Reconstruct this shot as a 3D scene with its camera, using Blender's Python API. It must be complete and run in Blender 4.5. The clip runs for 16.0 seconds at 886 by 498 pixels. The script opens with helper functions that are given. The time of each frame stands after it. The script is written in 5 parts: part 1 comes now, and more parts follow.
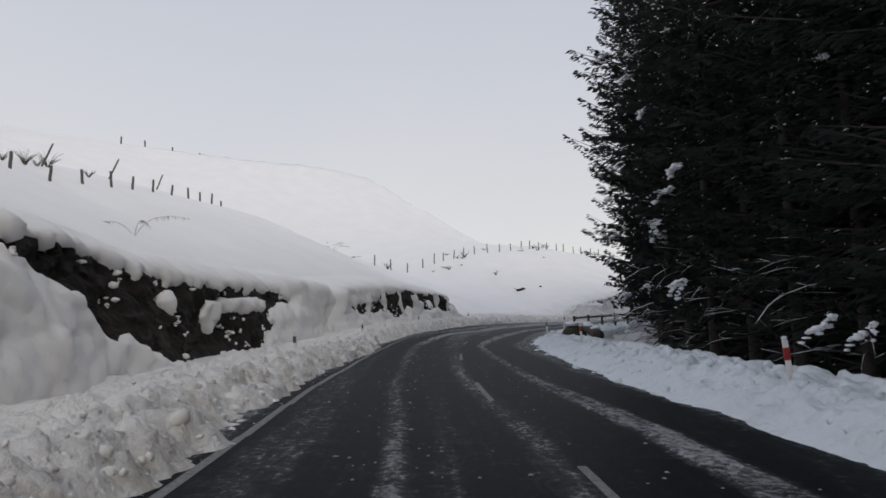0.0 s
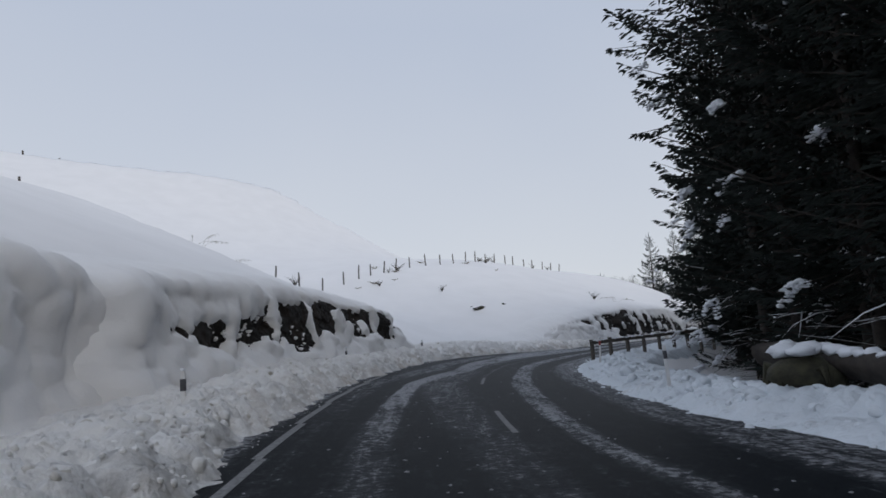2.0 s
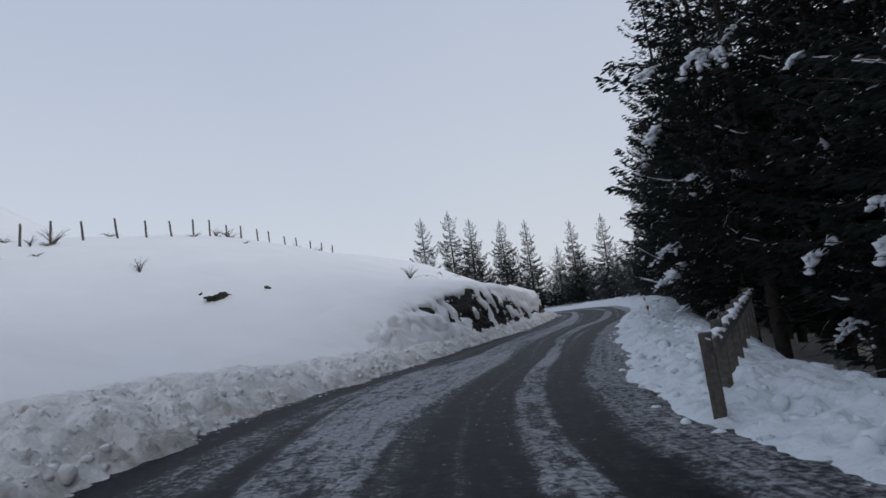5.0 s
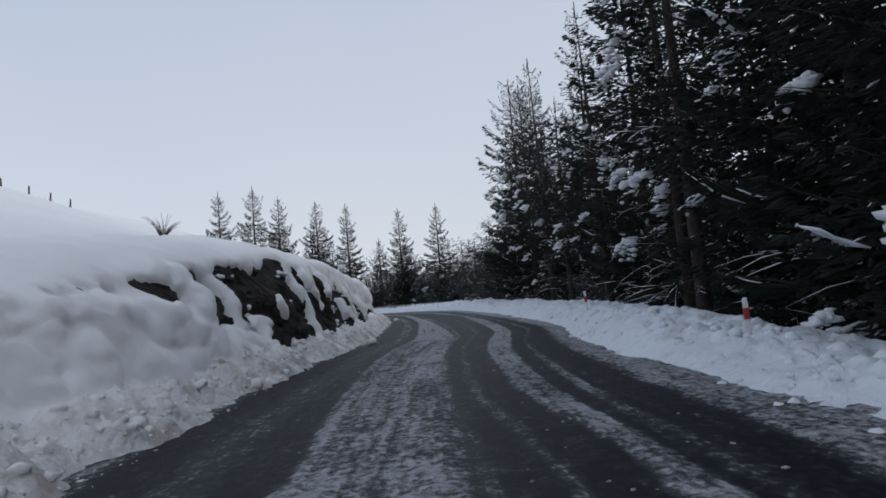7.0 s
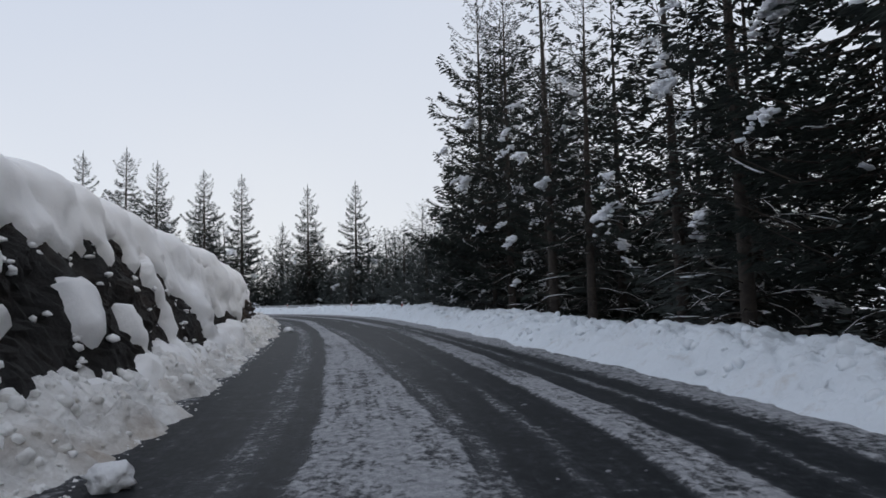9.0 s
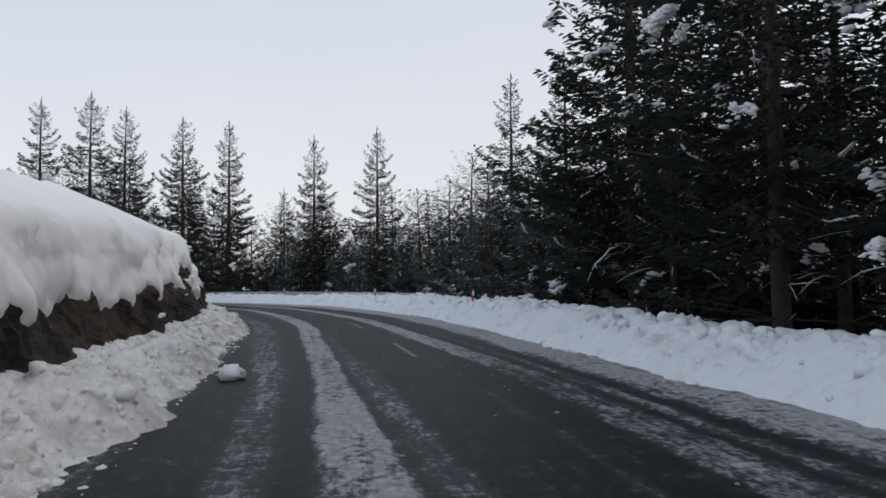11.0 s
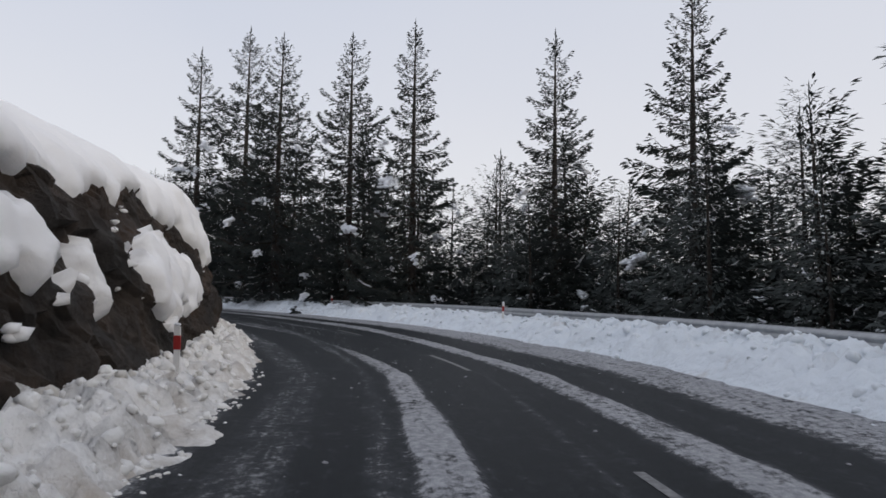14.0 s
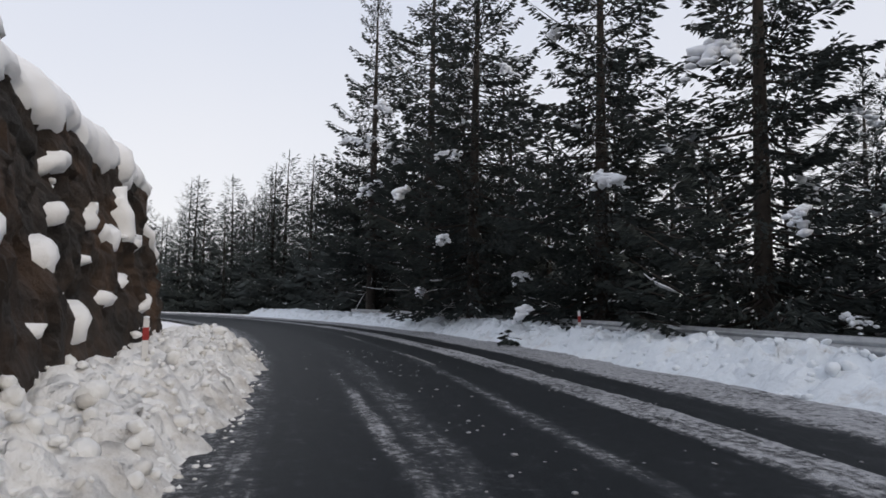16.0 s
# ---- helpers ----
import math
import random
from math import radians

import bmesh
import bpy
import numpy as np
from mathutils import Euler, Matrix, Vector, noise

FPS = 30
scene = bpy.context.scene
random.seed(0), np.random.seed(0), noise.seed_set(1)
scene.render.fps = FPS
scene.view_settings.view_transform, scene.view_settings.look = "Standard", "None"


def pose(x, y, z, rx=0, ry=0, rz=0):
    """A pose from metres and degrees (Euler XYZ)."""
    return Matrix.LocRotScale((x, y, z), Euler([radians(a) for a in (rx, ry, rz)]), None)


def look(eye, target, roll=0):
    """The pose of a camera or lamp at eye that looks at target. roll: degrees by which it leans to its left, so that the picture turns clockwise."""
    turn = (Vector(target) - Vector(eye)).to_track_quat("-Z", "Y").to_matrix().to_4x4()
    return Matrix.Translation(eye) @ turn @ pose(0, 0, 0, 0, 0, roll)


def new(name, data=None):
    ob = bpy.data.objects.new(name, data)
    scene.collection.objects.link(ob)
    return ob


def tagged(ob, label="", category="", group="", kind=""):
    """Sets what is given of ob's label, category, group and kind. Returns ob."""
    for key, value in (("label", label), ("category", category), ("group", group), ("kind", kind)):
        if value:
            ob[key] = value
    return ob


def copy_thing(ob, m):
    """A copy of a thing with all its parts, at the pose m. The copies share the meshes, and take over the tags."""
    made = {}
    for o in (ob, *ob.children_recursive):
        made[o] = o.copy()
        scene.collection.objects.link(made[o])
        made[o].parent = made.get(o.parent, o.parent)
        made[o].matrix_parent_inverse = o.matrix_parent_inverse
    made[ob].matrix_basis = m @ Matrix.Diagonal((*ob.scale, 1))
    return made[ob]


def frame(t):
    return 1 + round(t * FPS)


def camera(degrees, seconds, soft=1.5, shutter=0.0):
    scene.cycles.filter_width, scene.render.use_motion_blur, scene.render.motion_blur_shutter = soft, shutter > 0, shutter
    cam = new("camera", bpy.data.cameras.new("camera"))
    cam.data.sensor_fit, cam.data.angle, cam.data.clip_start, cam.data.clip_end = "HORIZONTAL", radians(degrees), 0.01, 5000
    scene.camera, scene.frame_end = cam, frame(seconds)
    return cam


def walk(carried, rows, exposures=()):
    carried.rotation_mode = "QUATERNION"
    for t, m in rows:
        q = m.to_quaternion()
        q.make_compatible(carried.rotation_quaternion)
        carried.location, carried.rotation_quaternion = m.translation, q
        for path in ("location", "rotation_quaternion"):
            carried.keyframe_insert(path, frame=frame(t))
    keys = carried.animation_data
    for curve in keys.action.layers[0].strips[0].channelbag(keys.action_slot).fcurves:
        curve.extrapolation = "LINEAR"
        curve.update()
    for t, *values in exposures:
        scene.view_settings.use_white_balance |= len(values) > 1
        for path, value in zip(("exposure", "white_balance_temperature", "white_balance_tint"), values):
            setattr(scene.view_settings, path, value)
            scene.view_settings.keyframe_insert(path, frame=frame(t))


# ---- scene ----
cam = camera(67.0, 16.0, soft=1.65)
PATH = [
    (0, (1.855, 1.003, 1.535), (1.914, 2.993, 1.721), -1.8),
    (0.5, (1.541, 6.315, 1.443), (1.643, 8.3, 1.671), -2.6),
    (1, (1.287, 11.66, 1.384), (1.437, 13.638, 1.636), -3.0),
    (1.5, (1.107, 17.005, 1.367), (1.333, 18.974, 1.634), -3.8),
    (2, (1.209, 22.713, 1.352), (1.523, 24.67, 1.62), -3.9),
    (2.5, (1.787, 28.468, 1.35), (2.23, 30.4, 1.621), -4.7),
    (3, (2.368, 34.081, 1.397), (2.946, 35.976, 1.675), -5.9),
    (3.5, (3.101, 39.072, 1.477), (3.795, 40.928, 1.747), -6.7),
    (4, (4.107, 43.278, 1.547), (4.908, 45.093, 1.804), -8.0),
    (6.5, (14.291, 62.85, 1.381), (15.646, 64.314, 1.525), -6.4),
    (7, (17.137, 66.833, 1.401), (18.598, 68.192, 1.543), -5.5),
    (7.5, (19.805, 70.236, 1.391), (21.35, 71.499, 1.531), -4.0),
    (8, (22.536, 73.512, 1.391), (24.136, 74.703, 1.528), -2.4),
    (8.5, (26.0, 76.578, 1.417), (27.619, 77.743, 1.553), -2.3),
    (9, (29.454, 79.472, 1.395), (31.082, 80.626, 1.532), -1.9),
    (11.5, (45.976, 96.316, 1.48), (47.569, 97.521, 1.564), -0.9),
    (12, (49.017, 99.456, 1.379), (50.561, 100.723, 1.478), -0.7),
    (12.5, (52.001, 102.902, 1.418), (53.48, 104.244, 1.524), -0.5),
    (13, (55.083, 106.789, 1.442), (56.482, 108.214, 1.551), -0.1),
    (13.5, (57.89, 110.28, 1.35), (59.168, 111.813, 1.478), -0.0),
    (14, (60.793, 114.566, 1.421), (61.959, 116.186, 1.548), 0.5),
    (14.5, (63.408, 118.883, 1.353), (64.442, 120.591, 1.481), -0.2),
    (15, (65.471, 122.983, 1.218), (66.369, 124.765, 1.349), -0.2),
    (15.5, (67.27, 127.829, 1.216), (68.058, 129.662, 1.348), 0.3),
    (16, (68.516, 132.789, 1.329), (69.139, 134.683, 1.489), 0.6),
]
walk(cam, [(t, look(eye, target, roll)) for t, eye, target, roll in PATH],
     [(0, 0.04, 6850, 6), (0.5, -0.05, 6600, 5), (1.5, -0.07, 6350, 5), (2.5, -0.1, 6200, 5), (4, -0.12, 6150, 5), (6.5, -0.05, 6100, 5), (8, 0.12, 6380, 5), (9, 0.25, 6480, 5), (11.5, 0.26, 6620, 6), (14, 0.21, 6700, 7), (15, 0.13, 6720, 7), (16, 0.38, 6740, 7)])

# ---- world and light ----
def build_world():
    w = bpy.data.worlds.new("overcast_sky")
    scene.world = w
    w.use_nodes = True
    nt = w.node_tree
    nt.nodes.clear()
    out = nt.nodes.new("ShaderNodeOutputWorld")
    add = nt.nodes.new("ShaderNodeAddShader")
    b1 = nt.nodes.new("ShaderNodeBackground")
    b2 = nt.nodes.new("ShaderNodeBackground")
    sky = nt.nodes.new("ShaderNodeTexSky")
    sky.sky_type = "NISHITA"
    sky.sun_disc = False
    sky.sun_elevation = radians(25)
    sky.sun_rotation = radians(160)
    b1.inputs["Strength"].default_value = 0.006
    nt.links.new(sky.outputs[0], b1.inputs["Color"])
    # cloud sheet: pale grey, a little whiter towards the horizon
    tc = nt.nodes.new("ShaderNodeTexCoord")
    sep = nt.nodes.new("ShaderNodeSeparateXYZ")
    nt.links.new(tc.outputs["Generated"], sep.inputs[0])
    ramp = nt.nodes.new("ShaderNodeValToRGB")
    ramp.color_ramp.elements[0].position = 0.0
    ramp.color_ramp.elements[0].color = (0.70, 0.69, 0.73, 1)
    ramp.color_ramp.elements[1].position = 0.5
    ramp.color_ramp.elements[1].color = (0.52, 0.55, 0.66, 1)
    no = nt.nodes.new("ShaderNodeTexNoise")
    no.inputs["Scale"].default_value = 1.3
    no.inputs["Detail"].default_value = 3
    nt.links.new(tc.outputs["Generated"], no.inputs["Vector"])
    ad = nt.nodes.new("ShaderNodeMath")
    ad.operation = "MULTIPLY_ADD"
    ad.inputs[1].default_value = 0.35
    nt.links.new(no.outputs[0], ad.inputs[0])
    sub = nt.nodes.new("ShaderNodeMath")
    sub.operation = "SUBTRACT"
    sub.inputs[1].default_value = 0.17
    nt.links.new(sep.outputs["Z"], sub.inputs[0])
    nt.links.new(sub.outputs[0], ad.inputs[2])
    nt.links.new(ad.outputs[0], ramp.inputs[0])
    nt.links.new(ramp.outputs[0], b2.inputs["Color"])
    b2.inputs["Strength"].default_value = 1.0
    nt.links.new(b1.outputs[0], add.inputs[0])
    nt.links.new(b2.outputs[0], add.inputs[1])
    nt.links.new(add.outputs[0], out.inputs["Surface"])


build_world()
sun = new("sun", bpy.data.lights.new("sun", "SUN"))
sun.data.energy, sun.data.angle, sun.data.color = 0.8, radians(30), (1.0, 0.90, 0.80)
sun.matrix_world = look((22, -60, 30), (0, 0, 0))


# ---- materials ----
def nodes_of(name, rough=0.8, color=(0.5, 0.5, 0.5)):
    m = bpy.data.materials.new(name)
    m.use_nodes = True
    nt = m.node_tree
    p = nt.nodes["Principled BSDF"]
    p.inputs["Roughness"].default_value = rough
    p.inputs["Base Color"].default_value = (*color, 1)
    return m, nt, p


def noise_node(nt, scale, detail=4.0, rough=0.55, coord="Object"):
    tc = nt.nodes.new("ShaderNodeTexCoord")
    n = nt.nodes.new("ShaderNodeTexNoise")
    n.inputs["Scale"].default_value = scale
    n.inputs["Detail"].default_value = detail
    n.inputs["Roughness"].default_value = rough
    nt.links.new(tc.outputs[coord], n.inputs["Vector"])
    return n


def ramp_node(nt, fac, stops):
    r = nt.nodes.new("ShaderNodeValToRGB")
    r.color_ramp.elements[0].position, r.color_ramp.elements[0].color = stops[0][0], (*stops[0][1], 1)
    r.color_ramp.elements[1].position, r.color_ramp.elements[1].color = stops[-1][0], (*stops[-1][1], 1)
    for pos, c in stops[1:-1]:
        r.color_ramp.elements.new(pos).color = (*c, 1)
    nt.links.new(fac, r.inputs[0])
    return r


def bump_node(nt, p, height, strength=0.5, distance=0.05):
    b = nt.nodes.new("ShaderNodeBump")
    b.inputs["Strength"].default_value = strength
    b.inputs["Distance"].default_value = distance
    nt.links.new(height, b.inputs["Height"])
    nt.links.new(b.outputs[0], p.inputs["Normal"])
    return b


def snow_material(name, tint=(0.80, 0.80, 0.82), dirt=0.0, grain=6.0, bump=0.35):
    m, nt, p = nodes_of(name, 0.75)
    big = noise_node(nt, 0.35, 4)
    col = ramp_node(nt, big.outputs[0], [(0.3, tuple(c * 0.95 for c in tint)), (0.7, tint)])
    last = col.outputs[0]
    if dirt:
        dn = noise_node(nt, 1.6, 8, 0.7)
        mask = ramp_node(nt, dn.outputs[0], [(0.5, (0, 0, 0)), (0.72, (dirt, dirt, dirt))])
        mix = nt.nodes.new("ShaderNodeMix")
        mix.data_type = "RGBA"
        nt.links.new(mask.outputs[0], mix.inputs[0])
        nt.links.new(last, mix.inputs[6])
        mix.inputs[7].default_value = (0.42, 0.37, 0.30, 1)
        last = mix.outputs[2]
    nt.links.new(last, p.inputs["Base Color"])
    fine = noise_node(nt, grain, 6, 0.6)
    bump_node(nt, p, fine.outputs[0], bump, 0.08)
    p.inputs["Specular IOR Level"].default_value = 0.25
    return m


def plain_material(name, a, b, scale=8.0, rough=0.8, bump=0.3, dist=0.02, detail=6):
    m, nt, p = nodes_of(name, rough)
    n = noise_node(nt, scale, detail, 0.6)
    c = ramp_node(nt, n.outputs[0], [(0.3, a), (0.7, b)])
    nt.links.new(c.outputs[0], p.inputs["Base Color"])
    bump_node(nt, p, n.outputs[0], bump, dist)
    return m


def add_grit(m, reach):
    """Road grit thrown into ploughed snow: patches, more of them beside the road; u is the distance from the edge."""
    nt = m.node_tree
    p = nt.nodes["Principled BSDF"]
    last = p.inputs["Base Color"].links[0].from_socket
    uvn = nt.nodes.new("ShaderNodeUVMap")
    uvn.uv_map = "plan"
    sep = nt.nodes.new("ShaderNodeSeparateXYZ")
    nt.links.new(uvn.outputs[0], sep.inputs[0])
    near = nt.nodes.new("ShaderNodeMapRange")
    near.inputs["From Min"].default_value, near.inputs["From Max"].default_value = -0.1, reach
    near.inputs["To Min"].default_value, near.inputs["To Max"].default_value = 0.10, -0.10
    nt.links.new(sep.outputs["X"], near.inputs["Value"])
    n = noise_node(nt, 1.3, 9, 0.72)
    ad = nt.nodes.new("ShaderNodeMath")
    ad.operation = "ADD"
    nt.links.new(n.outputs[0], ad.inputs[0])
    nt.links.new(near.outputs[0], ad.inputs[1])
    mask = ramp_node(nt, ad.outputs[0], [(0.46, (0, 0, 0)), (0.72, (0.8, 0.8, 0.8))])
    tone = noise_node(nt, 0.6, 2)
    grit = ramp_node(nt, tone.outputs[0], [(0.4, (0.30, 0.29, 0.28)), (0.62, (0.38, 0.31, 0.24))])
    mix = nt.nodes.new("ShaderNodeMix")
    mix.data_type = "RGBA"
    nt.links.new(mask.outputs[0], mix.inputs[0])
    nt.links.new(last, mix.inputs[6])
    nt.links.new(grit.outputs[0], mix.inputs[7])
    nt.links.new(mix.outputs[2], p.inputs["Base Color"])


def add_clods(m, sizes):
    """Relief of packed clods, rounded with creases between them."""
    nt = m.node_tree
    p = nt.nodes["Principled BSDF"]
    tc = nt.nodes.new("ShaderNodeTexCoord")
    wob = noise_node(nt, 3.0, 3)
    mixv = nt.nodes.new("ShaderNodeVectorMath")
    mixv.operation = "MULTIPLY_ADD"
    mixv.inputs[1].default_value = (0.25, 0.25, 0.25)
    nt.links.new(wob.outputs[1], mixv.inputs[0])
    nt.links.new(tc.outputs["Object"], mixv.inputs[2])
    before = p.inputs["Normal"].links[0].from_socket
    for scale, distance in sizes:
        v = nt.nodes.new("ShaderNodeTexVoronoi")
        v.feature = "SMOOTH_F1"
        v.inputs["Scale"].default_value = scale
        v.inputs["Smoothness"].default_value = 0.5
        nt.links.new(mixv.outputs[0], v.inputs["Vector"])
        bm = nt.nodes.new("ShaderNodeBump")
        bm.invert = True
        bm.inputs["Strength"].default_value = 1.0
        bm.inputs["Distance"].default_value = distance
        sq = nt.nodes.new("ShaderNodeMath")
        sq.operation = "POWER"
        sq.inputs[1].default_value = 2.0
        nt.links.new(v.outputs["Distance"], sq.inputs[0])
        nt.links.new(sq.outputs[0], bm.inputs["Height"])
        nt.links.new(before, bm.inputs["Normal"])
        before = bm.outputs[0]
    nt.links.new(before, p.inputs["Normal"])


def clod_material():
    m, nt, p = nodes_of("snow_clods", 0.8)
    g = nt.nodes.new("ShaderNodeNewGeometry")
    r = ramp_node(nt, g.outputs["Random Per Island"], [(0.0, (0.60, 0.57, 0.52)), (0.08, (0.72, 0.70, 0.67)), (0.25, (0.82, 0.81, 0.79)), (1.0, (0.86, 0.85, 0.835))])
    nt.links.new(r.outputs[0], p.inputs["Base Color"])
    fine = noise_node(nt, 14.0, 6, 0.65)
    bump_node(nt, p, fine.outputs[0], 0.6, 0.06)
    return m


SNOW = snow_material("snow_smooth", (0.88, 0.87, 0.875), 0, 2.0, 0.12)
SNOW_PLOUGHED = snow_material("snow_ploughed", (0.80, 0.80, 0.81), 0.35, 9.0, 0.5)
SNOW_BERM = snow_material("snow_berm_left", (0.85, 0.835, 0.815), 0.13, 12.0, 0.7)
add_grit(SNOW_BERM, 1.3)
add_clods(SNOW_BERM, ((5.5, 0.05),))
# the right ridge's darker, bluish tint holds the forest's shade in the colour
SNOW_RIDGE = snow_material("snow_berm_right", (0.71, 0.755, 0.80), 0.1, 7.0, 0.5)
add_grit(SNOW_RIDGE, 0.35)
add_clods(SNOW_RIDGE, ((2.6, 0.06), (6.5, 0.025)))
SNOW_CLOD = clod_material()
# its clods carry the same painted shade tint
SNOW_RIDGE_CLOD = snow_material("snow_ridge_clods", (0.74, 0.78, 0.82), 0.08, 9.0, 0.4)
SNOW_BANK = snow_material("snow_bank", (0.89, 0.88, 0.88), 0.0, 5.0, 0.3)
SNOW_TREE = snow_material("snow_on_branches", (0.80, 0.82, 0.86), 0, 10.0, 0.3)
ROCK = None
BARK = plain_material("bark", (0.016, 0.013, 0.011), (0.050, 0.040, 0.033), 5.0, 0.9, 0.6, 0.03)
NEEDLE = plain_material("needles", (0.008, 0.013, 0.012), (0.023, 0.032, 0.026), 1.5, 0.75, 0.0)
# haze over the later and farther trees is put into these paler needle colours
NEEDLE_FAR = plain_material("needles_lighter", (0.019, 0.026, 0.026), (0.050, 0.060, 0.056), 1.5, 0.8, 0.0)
NEEDLE_HAZE = plain_material("needles_frosted", (0.028, 0.037, 0.035), (0.072, 0.084, 0.080), 1.5, 0.85, 0.0)
WOOD = plain_material("weathered_wood", (0.05, 0.045, 0.04), (0.14, 0.12, 0.10), 12.0, 0.9, 0.4, 0.01)
WHITE_PLASTIC = plain_material("white_plastic", (0.62, 0.61, 0.60), (0.75, 0.74, 0.73), 6.0, 0.5, 0.1, 0.005)
RED_REFLECTOR = plain_material("red_reflector", (0.26, 0.016, 0.014), (0.36, 0.03, 0.028), 10.0, 0.4, 0.1, 0.004)
DARK_REFLECTOR = plain_material("dark_reflector", (0.05, 0.05, 0.055), (0.10, 0.10, 0.11), 10.0, 0.4, 0.1, 0.004)
STEEL = plain_material("galvanised_steel", (0.28, 0.29, 0.30), (0.42, 0.43, 0.44), 5.0, 0.45, 0.1, 0.004)
STEEL.node_tree.nodes["Principled BSDF"].inputs["Metallic"].default_value = 0.8
GRASS = plain_material("dry_grass", (0.10, 0.08, 0.045), (0.22, 0.18, 0.10), 6.0, 0.9, 0.0)
SLUSH = plain_material("slush", (0.16, 0.16, 0.17), (0.36, 0.36, 0.38), 9.0, 0.7, 0.3, 0.02)
PAINT = plain_material("road_paint", (0.08, 0.08, 0.082), (0.24, 0.24, 0.24), 14.0, 0.7, 0.2, 0.003)


def rock_material(name, k, warmth):
    m, nt, p = nodes_of(name, 0.85)
    a = noise_node(nt, 1.1, 9, 0.65)
    col = ramp_node(nt, a.outputs[0], [(q, tuple(k * c for c in col)) for q, col in ((0.28, (0.012, 0.011, 0.010)), (0.48, (0.040, 0.032, 0.026)), (0.62, (0.085, 0.062, 0.046)), (0.8, (0.15, 0.125, 0.105)))])
    b = noise_node(nt, 0.35, 4)
    warm = ramp_node(nt, b.outputs[0], [(0.4, (0.8, 0.8, 0.82)), (0.68, (1.0 + 0.3 * warmth, 0.95, 1.0 - 0.3 * warmth))])
    mul = nt.nodes.new("ShaderNodeMix")
    mul.data_type, mul.blend_type = "RGBA", "MULTIPLY"
    mul.inputs[0].default_value = 1.0
    nt.links.new(col.outputs[0], mul.inputs[6])
    nt.links.new(warm.outputs[0], mul.inputs[7])
    nt.links.new(mul.outputs[2], p.inputs["Base Color"])
    c = noise_node(nt, 4.0, 10, 0.7)
    bump_node(nt, p, c.outputs[0], 1.0, 0.2)
    return m


ROCK = rock_material("dark_cut_rock", 0.32, 0.5)
ROCK_BROWN = rock_material("brown_cut_rock", 0.95, 1.0)


# ---- numeric noise ----
def hash2(ix, iy, seed):
    h = (ix.astype(np.int64) * 374761393 + iy.astype(np.int64) * 668265263 + seed * 974711) & 0xFFFFFFFF
    h = ((h ^ (h >> 13)) * 1274126177) & 0xFFFFFFFF
    return ((h ^ (h >> 16)) & 0xFFFFFF) / float(0xFFFFFF)


def value_noise(x, y, seed=0):
    """Smooth noise of -1..1."""
    ix, iy = np.floor(x), np.floor(y)
    fx, fy = x - ix, y - iy
    fx, fy = fx * fx * fx * (fx * (fx * 6 - 15) + 10), fy * fy * fy * (fy * (fy * 6 - 15) + 10)
    a, b = hash2(ix, iy, seed), hash2(ix + 1, iy, seed)
    c, d = hash2(ix, iy + 1, seed), hash2(ix + 1, iy + 1, seed)
    return 2 * ((a + (b - a) * fx) * (1 - fy) + (c + (d - c) * fx) * fy) - 1


def fbm(x, y, octaves=4, seed=0, gain=0.5):
    total, amp, norm = 0, 1.0, 0
    for n in range(octaves):
        total = total + amp * value_noise(x * 2**n + 17.3 * n, y * 2**n - 9.1 * n, seed + n)
        norm += amp
        amp *= gain
    return total / norm


def lumps(x, y, seed=0):
    """Rounded clods: 1 at the middle of each, 0 between them."""
    ix, iy = np.floor(x), np.floor(y)
    best = np.full(np.shape(x), 9.0)
    for dx in (-1, 0, 1):
        for dy in (-1, 0, 1):
            px = ix + dx + 0.15 + 0.7 * hash2(ix + dx, iy + dy, seed)
            py = iy + dy + 0.15 + 0.7 * hash2(ix + dx, iy + dy, seed + 7)
            best = np.minimum(best, (px - x) ** 2 + (py - y) ** 2)
    return np.clip(1 - best / 0.40, 0, 1) ** 0.6


def cells(x, y, seed=0):
    """Broken blocks: one random height for each cell, 0 to 1."""
    ix, iy = np.floor(x), np.floor(y)
    best, out = np.full(np.shape(x), 9.0), np.zeros(np.shape(x))
    for dx in (-1, 0, 1):
        for dy in (-1, 0, 1):
            h = hash2(ix + dx, iy + dy, seed)
            dist = (ix + dx + h - x) ** 2 + (iy + dy + hash2(ix + dx, iy + dy, seed + 7) - y) ** 2
            out = np.where(dist < best, hash2(ix + dx, iy + dy, seed + 13), out)
            best = np.minimum(best, dist)
    return out


def smooth(a, b, x):
    t = np.clip((x - a) / (b - a), 0, 1)
    return t * t * (3 - 2 * t)


# ---- the road's plan ----
MIDDLE = [(2.4, -60), (2.4, -30), (2.4, -10), (2.4, 7), (2.3, 18), (3.0, 30), (4.5, 40), (6.6, 48.5), (9.0, 55.5), (12.9, 61.9), (18.3, 67.9), (23.8, 73.5),
          (29.3, 78.6), (34.9, 83.2), (40.3, 88.4), (46.3, 94.6), (51.8, 100.6), (57.3, 106.9), (61.2, 112), (64.8, 117.9), (68, 124), (70.0, 129.6), (71.7, 136),
          (72.6, 143), (73.1, 151), (73.0, 162), (71.6, 173), (68.6, 185), (63, 198), (54.5, 211), (43, 222), (28, 231), (8, 238), (-20, 243)]


